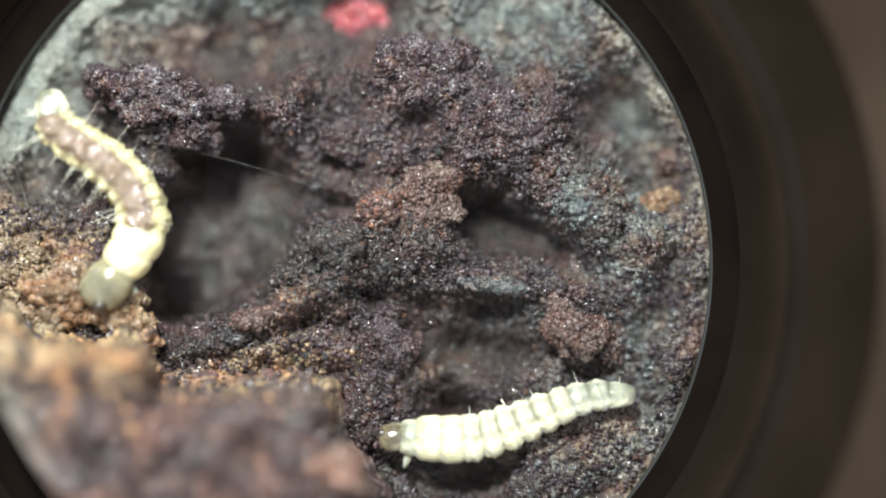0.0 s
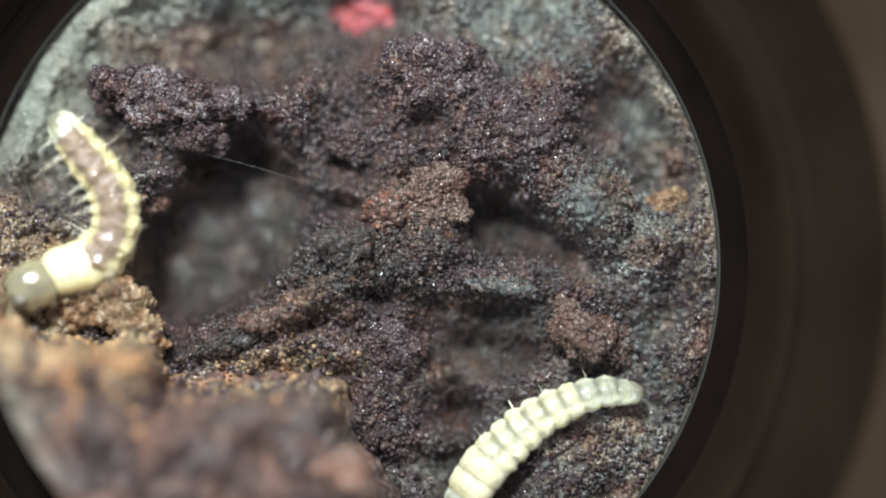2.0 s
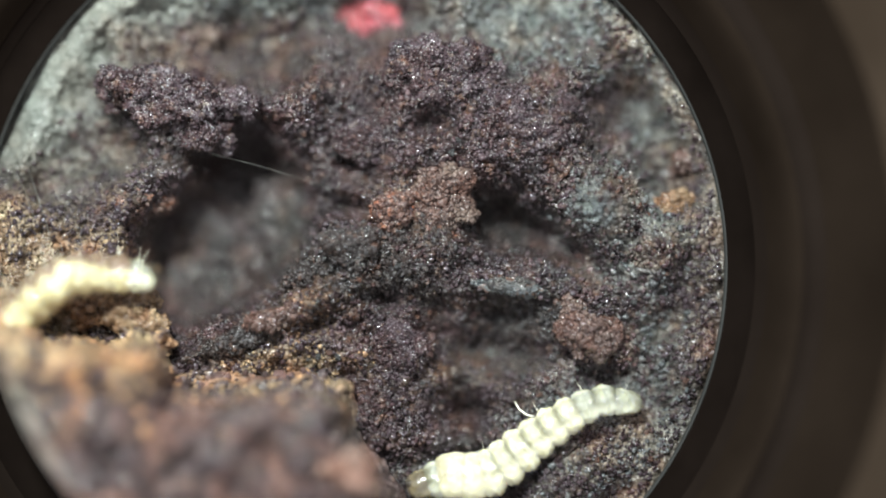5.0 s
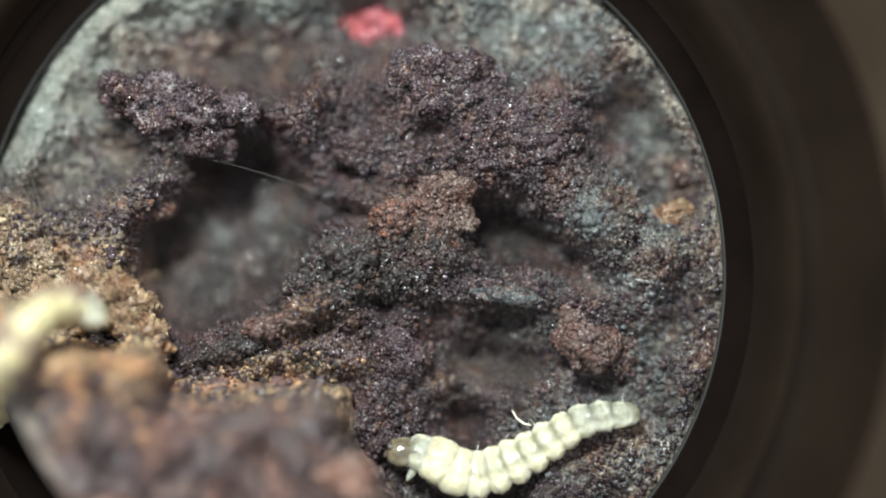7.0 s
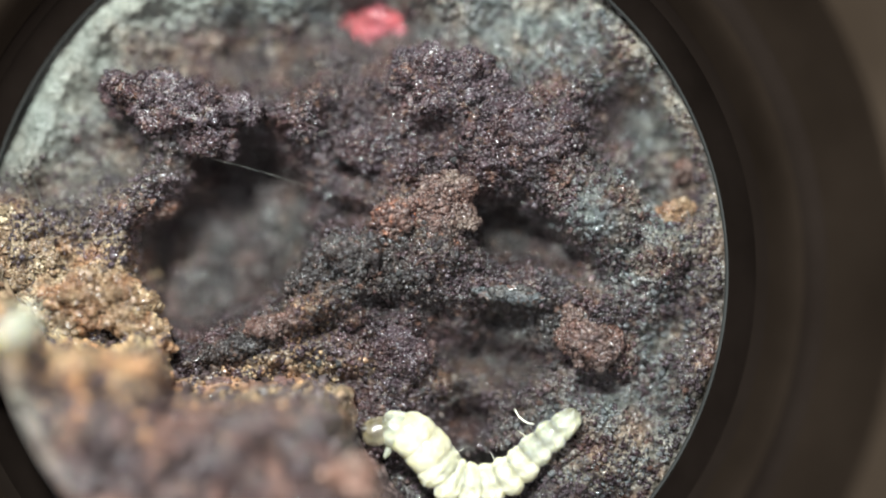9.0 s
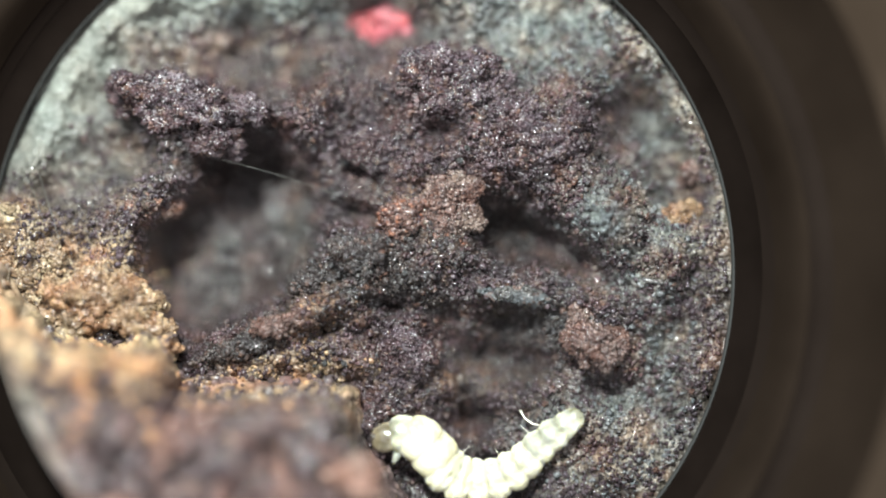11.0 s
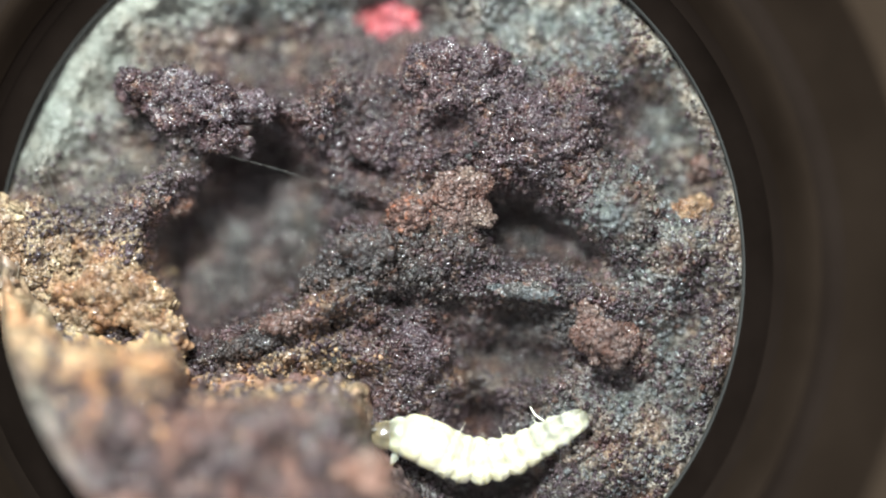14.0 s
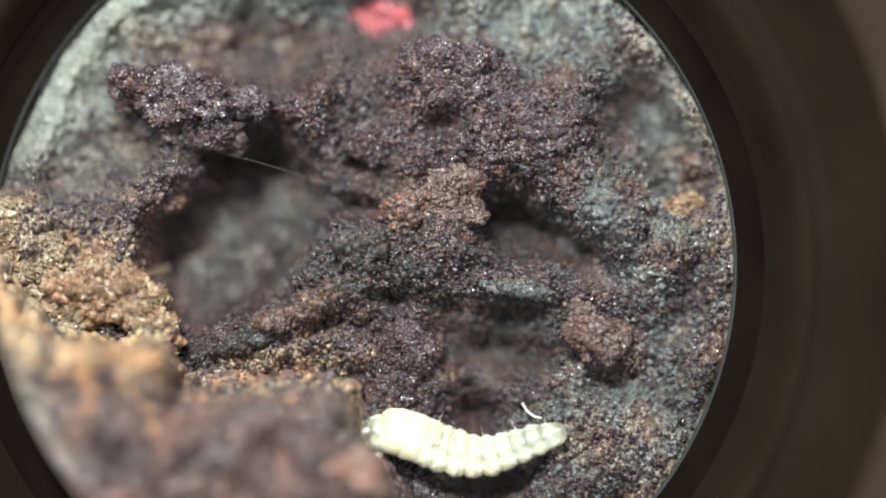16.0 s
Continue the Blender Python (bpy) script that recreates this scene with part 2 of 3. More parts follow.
_b.inputs["Roughness"].default_value = 0.7
_b.inputs["Specular IOR Level"].default_value = 0.0


# grey tone paints the glow along the edge of the field stop
M_LIP, _t, _b = nodes_of("edge_glow_lip")
_n = noise_node(_t, 150, 5)
link(_t, ramp(_t, _n.outputs[0], (0.3, (0.011, 0.011, 0.0105)), (0.7, (0.02, 0.02, 0.019))).outputs[0], _b.inputs["Base Color"])
_b.inputs["Roughness"].default_value = 0.6
_b.inputs["Specular IOR Level"].default_value = 0.1


# ---- mesh helpers ----
def part(name, bm, material, parent=None, label="", smooth=True):
    me = bpy.data.meshes.new(name)
    bm.to_mesh(me)
    bm.free()
    me.materials.append(material)
    if smooth:
        me.polygons.foreach_set("use_smooth", [True] * len(me.polygons))
    ob = new(name, me)
    if parent:
        ob.parent = parent
    if label:
        ob["label"] = label
    return ob


def sheet(name, pts, rows, cols, material, attrs=None):
    """A smooth mesh from a regular grid of points."""
    i = np.arange(rows * cols).reshape(rows, cols)
    f = np.stack([i[:-1, :-1], i[1:, :-1], i[1:, 1:], i[:-1, 1:]], -1).reshape(-1, 4)
    me = bpy.data.meshes.new(name)
    me.from_pydata(pts.tolist(), [], f.tolist())
    me.materials.append(material)
    me.polygons.foreach_set("use_smooth", [True] * len(me.polygons))
    for key, val in (attrs or {}).items():
        a = me.attributes.new(key, "FLOAT", "POINT")
        a.data.foreach_set("value", val.astype(np.float32))
    return new(name, me)


rng = np.random.default_rng(7)
LATTICE = rng.random((3, 256, 256))


def grain(u, v, size, k=0):
    """Smooth value noise, -1 to 1, on the plan grid."""
    x, y = u / size + 17.3 * k, v / size + 9.1 * k
    xi, yi = np.floor(x).astype(int), np.floor(y).astype(int)
    fx, fy = x - xi, y - yi
    fx, fy = fx * fx * (3 - 2 * fx), fy * fy * (3 - 2 * fy)
    g = LATTICE[k % 3]
    a, b = g[yi % 256, xi % 256], g[yi % 256, (xi + 1) % 256]
    c, d = g[(yi + 1) % 256, xi % 256], g[(yi + 1) % 256, (xi + 1) % 256]
    return 2 * ((a * (1 - fx) + b * fx) * (1 - fy) + (c * (1 - fx) + d * fx) * fy) - 1


def pebbles(u, v, size, k=0):
    """Height of rounded crumbs packed at that spacing, 0 to 1."""
    x, y = u / size + 31.7 * k, v / size + 11.3 * k
    xi, yi = np.floor(x).astype(int), np.floor(y).astype(int)
    best = np.zeros_like(x)
    for dx in (-1, 0, 1):
        for dy in (-1, 0, 1):
            cx, cy = xi + dx, yi + dy
            jx, jy = LATTICE[0][cy % 256, cx % 256], LATTICE[1][cy % 256, cx % 256]
            r = 0.45 + 0.5 * LATTICE[2][cy % 256, cx % 256]
            d2 = ((x - cx - jx) ** 2 + (y - cy - jy) ** 2) / (r * r)
            best = np.maximum(best, np.sqrt(np.clip(1 - d2, 0, 1)) * r)
    return best


def hill(u, v, cu, cv, ru, rv, turn=0.0, sharp=1.0):
    c, s = math.cos(radians(turn)), math.sin(radians(turn))
    x, y = (u - cu) * c + (v - cv) * s, (v - cv) * c - (u - cu) * s
    return np.exp(-(((x / ru) ** 2 + (y / rv) ** 2) ** sharp))


def rim_zone(u, v):
    """1 by and beyond the edge of the field of view, 0 inside."""
    return 1 / (1 + np.exp((628 - np.hypot(u - 639, v - 486)) / 14))


def ring_tilt(u, v):
    """Height of the leaning eyepiece ring's plane, in mm."""
    return -0.5 + 0.9 * (0.6 * (u - 639) + 0.8 * (v - 486)) / 660


def lie(u, v):
    """Broad lie of the soil, in mm."""
    u, v = np.asarray(u, float), np.asarray(v, float)
    z = 0.0 * u
    z = z - 3.6 * np.clip(hill(u, v, 440, 400, 120, 165, 25, 2) + hill(u, v, 385, 512, 100, 52, -33, 2.5) + 0.75 * hill(u, v, 330, 455, 80, 85, 0, 2), 0, 1)     # the hollow
    inner = 1 / (1 + np.exp((np.hypot(u - 639, v - 486) - 605) / 17))
    z = z - 0.5 * hill(u, v, 220, 90, 330, 150, 0, 1.5) - 0.5 * hill(u, v, 200, 150, 150, 100, -30, 1.5)
    z = z - inner * (1.4 * hill(u, v, 150, 250, 130, 120, -30, 1.5) + 0.9 * hill(u, v, 330, 60, 260, 90, -10, 1.5) + 0.6 * hill(u, v, 760, 50, 330, 80, 0, 1.5)
                     + 1.8 * hill(u, v, 1180, 190, 110, 190, -20, 1.5) + 1.3 * hill(u, v, 630, 270, 70, 90, 10, 1.5) + 1.0 * hill(u, v, 1200, 640, 60, 160, 15, 1.5) + 0.6 * hill(u, v, 140, 325, 120, 55, 0, 1.5) + 1.2 * hill(u, v, 850, 850, 130, 45, 0, 1.5))
    z = z - 0.7 * hill(u, v, 720, 0, 380, 130, 0, 1.5) - 0.8 * hill(u, v, 1000, 0, 160, 120, 0, 1.5)
    z = z - 1.6 * hill(u, v, 680, 48, 110, 60)
    z = z - 1.6 * hill(u, v, 1250, 190, 130, 260, -12, 1.5)
    z = z - 2.8 * hill(u, v, 900, 405, 75, 55, 20)            # pits
    z = z - 1.7 * hill(u, v, 1005, 450, 85, 26, 35)
    z = z - 2.1 * hill(u, v, 870, 630, 110, 60, 10)
    z = z - 2.0 * hill(u, v, 845, 745, 55, 40)
    z = z - 1.1 * hill(u, v, 695, 545, 36, 18, 5) - 0.9 * hill(u, v, 785, 552, 30, 22, 5)
    z = z - 1.0 * hill(u, v, 905, 570, 70, 20, 5)
    z = z - 1.5 * hill(u, v, 640, 385, 70, 20, 15)
    z = z - 0.7 * hill(u, v, 1060, 695, 60, 22)
    z = z - 1.2 * hill(u, v, 780, 235, 40, 26)
    z = z - 0.7 * hill(u, v, 565, 590, 40, 16, -25)
    z = z - 1.0 * hill(u, v, 330, 290, 160, 26, 10)
    z = z - 1.9 * hill(u, v, 470, 115, 110, 75)
    z = z + 0.8 * hill(u, v, 620, 500, 120, 60, -40)
    z = z + 0.5 * hill(u, v, 500, 640, 170, 40, -8)
    z = z + 0.3 * hill(u, v, 765, 370, 85, 55)
    z = z + 0.7 * hill(u, v, 1080, 400, 110, 70, 20)
    z = z + 0.6 * hill(u, v, 150, 540, 190, 90)
    z = z + 0.2 * hill(u, v, 930, 235, 110, 60)
    z = z + 0.5 * hill(u, v, 1080, 840, 110, 60) + 0.3 * hill(u, v, 680, 760, 40, 60)
    shelf = 1 / (1 + np.exp((np.hypot(u - 639, v - 486) - 618) / 11))     # even ground by the ring
    return z * shelf + (ring_tilt(u, v) - 0.15) * (1 - shelf)


def soil_height(u, v):
    bumps = 0.5 * grain(u, v, 110, 0) + 0.4 * grain(u, v, 50, 1)
    bumps = bumps + 0.26 * (pebbles(u, v, 42, 0) - 0.4) + 0.24 * (pebbles(u, v, 18, 1) - 0.4) + 0.20 * (pebbles(u, v, 8.5, 2) - 0.4)
    rim = np.hypot(u - 639, v - 486)
    # bumps flatten where haze is painted
    return lie(u, v) - 2.4 / (1 + np.exp((672 - rim) / 3)) + bumps * (1 - 0.4 * rim_zone(u, v)) * (1 - 0.65 * haze_cover(u, v))


def haze_cover(u, v):
    """Haze painted as a pale grey-green tone, mostly along the far edge, 0 to 1."""
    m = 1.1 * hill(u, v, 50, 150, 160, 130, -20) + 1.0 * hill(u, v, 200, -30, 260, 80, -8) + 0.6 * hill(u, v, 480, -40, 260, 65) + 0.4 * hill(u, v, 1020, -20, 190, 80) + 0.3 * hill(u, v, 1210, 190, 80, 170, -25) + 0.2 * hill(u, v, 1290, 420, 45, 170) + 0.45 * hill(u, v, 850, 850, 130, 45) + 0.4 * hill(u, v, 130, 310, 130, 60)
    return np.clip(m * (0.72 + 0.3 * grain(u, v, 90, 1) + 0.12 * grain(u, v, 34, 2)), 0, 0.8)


def wet_and_shade_cover(u, v):
    """Black waterlogged soil along the rim of the hollow, and shade painted into the pits, 0 to 1."""
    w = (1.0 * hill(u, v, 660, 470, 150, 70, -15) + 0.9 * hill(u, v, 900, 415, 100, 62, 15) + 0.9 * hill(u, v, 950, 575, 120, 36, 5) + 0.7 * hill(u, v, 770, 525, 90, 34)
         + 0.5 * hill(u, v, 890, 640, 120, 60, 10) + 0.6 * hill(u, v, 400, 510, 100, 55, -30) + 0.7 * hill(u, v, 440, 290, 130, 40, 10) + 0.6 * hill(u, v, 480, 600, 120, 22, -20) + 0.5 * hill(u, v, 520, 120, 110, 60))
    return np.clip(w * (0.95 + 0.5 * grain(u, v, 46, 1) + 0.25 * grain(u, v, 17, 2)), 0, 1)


def grey_and_haze_cover(u, v):
    """Silvery grey grains in the soil, and far-edge haze painted grey, 0 to 1 and more."""
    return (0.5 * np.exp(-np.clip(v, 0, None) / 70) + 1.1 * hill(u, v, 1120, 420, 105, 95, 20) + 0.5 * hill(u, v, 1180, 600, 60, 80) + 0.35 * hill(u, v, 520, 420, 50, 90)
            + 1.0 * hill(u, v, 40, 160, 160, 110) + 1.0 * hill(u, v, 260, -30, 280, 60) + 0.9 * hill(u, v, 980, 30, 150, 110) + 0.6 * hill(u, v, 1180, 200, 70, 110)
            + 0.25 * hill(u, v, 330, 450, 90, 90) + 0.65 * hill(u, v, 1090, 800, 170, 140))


# ---- the soil ----
def build_soil():
    far = np.array([40.0, 100, 220, 500, 1200, 3000, 7000])
    us = np.concatenate([-120 - far[::-1], np.arange(-120, 1400, 2.4), 1400 + far])
    vs = np.concatenate([-200 - far[::-1], np.arange(-200, 1080, 2.4), 1080 + far])
    u, v = np.meshgrid(us, vs)
    u, v = u.ravel(), v.ravel()
    z = soil_height(u, v)
    k = UNIT * (HIGH - z) / HIGH
    pts = np.stack([(u - 784) * k, (441 - v) * k, z], -1) * MM
    patch = 0.5 + 0.9 * grain(u, v, 40, 2) + 0.5 * grain(u, v, 14, 1)
    # orange-brown crumbs; the right edge also gets brownish haze painted in
    rust = (0.75 * hill(u, v, 540, 655, 130, 30, -3) + 0.5 * hill(u, v, 560, 560, 100, 45, -35) + 0.9 * hill(u, v, 130, 530, 110, 60, 12)
            + 1.0 * hill(u, v, 30, 440, 90, 80, 30) + 0.45 * hill(u, v, 745, 395, 75, 55) + 0.12 * hill(u, v, 1230, 700, 60, 130) + 0.7 * hill(u, v, 1090, 830, 120, 70)
            + 0.45 * hill(u, v, 1180, 90, 110, 90) + 0.2 * hill(u, v, 1250, 420, 50, 150) + 0.15 * hill(u, v, 180, 300, 120, 50) + 0.2 * hill(u, v, 1240, 270, 70, 200) + 0.3 * hill(u, v, 210, 400, 50, 70) + 0.7 * hill(u, v, 215, 470, 75, 50)
            + 0.3 * hill(u, v, 850, 665, 100, 45) + 0.3 * hill(u, v, 1050, 600, 60, 60) + 0.3 * hill(u, v, 280, 90, 130, 50) + 0.3 * hill(u, v, 470, 90, 110, 60)) * np.clip(patch + 0.35, 0, 1)
    grey_and_haze = grey_and_haze_cover(u, v) * np.clip(patch + 0.35, 0, 1)
    ob = sheet("ground", pts, len(vs), len(us), M_SOIL, {"rust": np.clip(rust, 0, 1), "grey_and_haze": np.clip(grey_and_haze, 0, 1), "haze": haze_cover(u, v), "wet": wet_and_shade_cover(u, v)})
    tagged(ob, "damp dark purple-brown crumbly soil with glistening grains", "soil", kind="structure")


build_soil()


# ---- crumbs and clumps ----
def crumb_shape(seed):
    bm = bmesh.new()
    bmesh.ops.create_icosphere(bm, subdivisions=1, radius=1)
    r = random.Random(seed)
    for vert in bm.verts:
        vert.co *= r.uniform(0.7, 1.25)
    co = np.array([x.co[:] for x in bm.verts])
    fa = np.array([[x.index for x in f.verts] for f in bm.faces])
    bm.free()
    return co, fa


CRUMBS = [crumb_shape(s) for s in range(12)]


def crumb_cloud(centres, sizes, seed):
    """Vertices and faces of many small crumbs."""
    r = np.random.default_rng(seed)
    vs, fs, n = [], [], 0
    for c, s in zip(centres, sizes):
        co, fa = CRUMBS[r.integers(12)]
        a = r.uniform(0, 6.28)
        rot = np.array([[math.cos(a), -math.sin(a), 0], [math.sin(a), math.cos(a), 0], [0, 0, 1]])
        b = r.uniform(0, 6.28)
        tip = np.array([[1, 0, 0], [0, math.cos(b), -math.sin(b)], [0, math.sin(b), math.cos(b)]])
        vs.append((co * r.uniform(0.5, 1.4, 3)) @ tip.T @ rot.T * s + c)
        fs.append(fa + n)
        n += len(co)
    return np.concatenate(vs), np.concatenate(fs)


def mesh_thing(name, verts, faces, material, smooth=False):
    me = bpy.data.meshes.new(name)
    me.from_pydata(verts.tolist(), [], faces.tolist())
    me.materials.append(material)
    if smooth:
        me.polygons.foreach_set("use_smooth", [True] * len(me.polygons))
    return new(name, me)


def build_grit():
    n = 60000
    u, v = rng.uniform(-40, 1330, n), rng.uniform(-120, 1000, n)
    # grit thins out under the painted haze
    keep = (np.hypot(u - 639, v - 486) < 648) & (hill(u, v, 440, 400, 110, 150, 25, 2) < 0.4) & (haze_cover(u, v) < rng.uniform(0, 0.5, n))
    u, v = u[keep], v[keep]
    z = soil_height(u, v)
    k = UNIT * (HIGH - z) / HIGH
    c = np.stack([(u - 784) * k, (441 - v) * k, z + 0.02], -1) * MM
    s = rng.gamma(4, 0.0125, len(u)).clip(0.02, 0.12) * MM
    # silvery grit, and pale grit where far-edge haze is painted
    pale = grey_and_haze_cover(u, v) * (1 + 0.6 * grain(u, v, 40, 2)) > rng.uniform(0.15, 1.0, len(u))
    # black grit follows the wet soil and the shade painted into pits
    black = ~pale & (wet_and_shade_cover(u, v) > rng.uniform(0.1, 0.9, len(u)))
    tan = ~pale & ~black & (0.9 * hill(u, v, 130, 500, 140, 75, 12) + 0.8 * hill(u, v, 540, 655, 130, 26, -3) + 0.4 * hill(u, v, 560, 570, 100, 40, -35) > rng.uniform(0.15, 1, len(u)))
    for pick, mat, label in ((~pale & ~black & ~tan, M_PURPLE, "fine glistening purple-brown grit scattered over the soil"), (pale, M_SILVER, "fine silvery grey grit, also standing for haze over the far soil"),
                             (black, M_BLACK, "fine black grit: wet crumbs, and painted shade in the pits of the soil"), (tan, M_GOLD, "fine golden tan grit along the ridges of the soil")):
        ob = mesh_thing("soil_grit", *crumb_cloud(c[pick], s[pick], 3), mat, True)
        tagged(ob, label, "grit", kind="stuff")


build_grit()


CRUMB_MESHES = {}
for _m in (M_PURPLE, M_RUSSET, M_BROWN, M_TAN, M_GOLD, M_BLACK, M_GREY, M_RED, M_CRUST, M_PINK, M_CHIP):
    for _i in range(6):
        _me = bpy.data.meshes.new("crumb")
        _me.from_pydata(CRUMBS[_i][0].tolist(), [], CRUMBS[_i][1].tolist())
        _me.materials.append(_m)
        CRUMB_MESHES[_m.name, _i] = _me


def clump(name, u, v, ru, rv, rise, turn, material, label, category, lumps=260, seed=1, sink=0.35, size=0.042, pieces=14):
    """A crumbly lump that rests on the soil: a knobbly core with crumbs on it."""
    bm = bmesh.new()
    bmesh.ops.create_icosphere(bm, subdivisions=5, radius=1)
    off = Vector((seed * 3.7, seed * 1.3, 0))
    scale = np.array([ru * UNIT, rv * UNIT, rise])
    big = min(0.3, 0.3 * rise)
    for vert in bm.verts:
        p = vert.co.copy()
        q = Vector((p.x * scale[0], p.y * scale[1], p.z * scale[2])) + off
        d = big * (2.2 * noise.noise(q * 1.1) + 1.2 * noise.noise(q * 2.6) - 0.7 * noise.voronoi(q * 4)[0][0] - 0.6 * noise.voronoi(q * 10)[0][0])
        n = Vector((p.x / scale[0], p.y / scale[1], p.z / scale[2])).normalized() * d
        vert.co = p + Vector((n.x / scale[0], n.y / scale[1], n.z / scale[2]))
    co = np.array([x.co[:] for x in bm.verts])
    fa = np.array([[x.index for x in f.verts] for f in bm.faces])
    bm.free()
    r = np.random.default_rng(seed)
    up = np.where(co[:, 2] > -0.1)[0]
    a = radians(-turn)
    rot = np.array([[math.cos(a), -math.sin(a), 0], [math.sin(a), math.cos(a), 0], [0, 0, 1]])
    body = (co * scale) @ rot.T
    pick = r.choice(up, lumps)
    cc, cf = crumb_cloud(body[pick], r.gamma(5, size / 5, lumps).clip(0.02, 0.25), seed)
    verts = np.concatenate([body, cc]) * MM
    faces = np.concatenate([fa, cf + len(body)])
    ob = mesh_thing(name, verts, faces, material, material not in (M_TAN, M_GOLD))
    zz = float(np.mean(lie(np.array([u, u - ru / 2, u + ru / 2]), np.array([v, v, v])))) + sink * rise
    ob.location = plan(u, v, zz)
    tagged(ob, label, category)
    top = np.where(co[:, 2] > 0.25)[0]
    for q in r.choice(top, pieces):
        c = new("crumb", CRUMB_MESHES[material.name, int(r.integers(6))])
        c.parent = ob
        c.matrix_basis = Matrix.LocRotScale(Vector(body[q] * MM), Euler(r.uniform(0, 6, 3)), Vector(r.uniform(0.7, 1.3, 3)) * r.uniform(1.1, 2.2) * size * MM)
    return ob


def soil_clump(u, v, ru, rv, rise, turn, material, label, lumps, seed, sink=0.0):
    tagged(clump("soil_clump", u, v, ru, rv, rise, turn, material, label, "soil clump", int(lumps * (2 if material in (M_TAN, M_GOLD) else 3)), seed, sink, 0.09 if material in (M_TAN, M_GOLD) else 0.054), group="soil clumps")


soil_clump(716, 388, 46, 34, 0.6, -30, M_BROWN, "rust-brown crumbly soil clump on dark soil", 500, 2, 0.1)
soil_clump(800, 362, 62, 62, 0.75, 60, M_RUSSET, "purplish brown granular soil clump beside a rusty one", 600, 3, 0.1)
soil_clump(785, 442, 32, 30, 0.6, 0, M_BROWN, "small orange-brown crumb hanging below a larger clump", 250, 4, 0.1)
soil_clump(1050, 606, 60, 52, 0.9, 20, M_RUSSET, "round brown granular soil clump", 1300, 5, 0.2)
soil_clump(325, 190, 150, 56, 1.2, 8, M_PURPLE, "glistening purple-brown granular clump above a hollow", 1100, 6, 0.2)
soil_clump(395, 250, 52, 40, 0.8, 20, M_PURPLE, "glistening purple-brown crumb at the edge of a hollow", 400, 7, 0.2)
soil_clump(290, 90, 130, 46, 0.7, -5, M_RUSSET, "brown crumbly soil clump on greyish soil", 500, 8, -1.0)
soil_clump(940, 235, 110, 70, 0.8, -10, M_PURPLE, "large purple granular soil clump", 1200, 9, -0.2)
soil_clump(1210, 392, 52, 26, 0.8, -8, M_GOLD, "tan soil crumb on brown soil", 160, 10, -0.5)
soil_clump(1268, 460, 34, 24, 0.7, 0, M_GOLD, "tan soil crumb on brown soil", 160, 11, -0.9)
soil_clump(1232, 320, 50, 36, 0.9, 0, M_RUSSET, "brown soil crumb on grey soil", 160, 12, -0.9)
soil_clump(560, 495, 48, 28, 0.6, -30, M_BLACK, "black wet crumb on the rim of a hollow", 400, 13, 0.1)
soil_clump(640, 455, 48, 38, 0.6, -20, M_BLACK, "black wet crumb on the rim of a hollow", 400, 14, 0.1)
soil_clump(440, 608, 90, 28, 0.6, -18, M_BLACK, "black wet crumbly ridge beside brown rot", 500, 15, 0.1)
soil_clump(505, 572, 66, 22, 0.6, -24, M_RUSSET, "brown crumbly ridge at the rim of a hollow", 400, 16, 0.6)
soil_clump(720, 640, 52, 58, 0.6, 0, M_PURPLE, "purple granular soil clump near the pale larva", 500, 17)
soil_clump(190, 525, 105, 48, 0.8, 10, M_GOLD, "golden tan crumbly soil ridge", 900, 18, -0.15)
soil_clump(30, 440, 95, 70, 0.9, 35, M_TAN, "bright tan crumbly soil heap", 900, 19, -0.15)
soil_clump(60, 560, 120, 50, 0.9, 10, M_TAN, "bright tan crumbly soil heap beside rotten wood", 500, 29, 0.1)
soil_clump(222, 574, 88, 26, 0.7, 6, M_GOLD, "golden brown crumbs along the foot of rotten wood", 450, 30, 0.1)
soil_clump(265, 365, 62, 42, 0.9, -20, M_BROWN, "brown crumb beside a dark hollow", 300, 20, -0.3)
soil_clump(690, 262, 90, 50, 0.6, 0, M_PURPLE, "broad purple granular soil clump", 700, 21, -0.2)
soil_clump(800, 140, 120, 60, 0.9, 0, M_PURPLE, "broad purple-grey granular soil clump", 700, 22)
soil_clump(1150, 70, 80, 66, 0.8, 30, M_TAN, "pale tan soil crumb", 200, 23, -1.2)
clump("frass_pellet", 912, 524, 66, 18, 0.3, 8, M_GREY, "dark grey oblong frass pellet lying on soil", "pellet", 160, 24, 0.7, 0.04)
clump("red_fragment", 672, 48, 74, 42, 0.6, 5, M_RED, "bright red fragment on dark soil", "fragment", 200, 25, -0.5, 0.06)
clump("pale_flake", 1080, 354, 15, 9, 0.16, -20, M_TAN, "small pale tan flake on dark soil", "flake", 14, 26, 1.2, 0.03, 0)
clump("wood_sliver", 1165, 500, 30, 4, 0.1, 10, M_SILVER, "thin pale grey wood sliver lying on grey soil", "wood sliver", 20, 27, 3.2, 0.03, 0)


def build_grains():
    """The larger single grains in the middle of the view, parts of the ground."""
    ground = bpy.data.objects["ground"]
    names = [M_PURPLE.name] * 4 + [M_BLACK.name, M_BROWN.name, M_GREY.name]
    for _ in range(300):
        a, b = rng.uniform(420, 1250), rng.uniform(250, 860)
        z = float(soil_height(np.array([a]), np.array([b]))[0])
        g = new("grain", CRUMB_MESHES[names[rng.integers(7)], int(rng.integers(6))])
        g.parent = ground
        g.matrix_basis = Matrix.LocRotScale(plan(a, b, z + 0.03), Euler(rng.uniform(0, 6, 3)), Vector(rng.uniform(0.7, 1.3, 3)) * rng.uniform(0.06, 0.13) * MM)


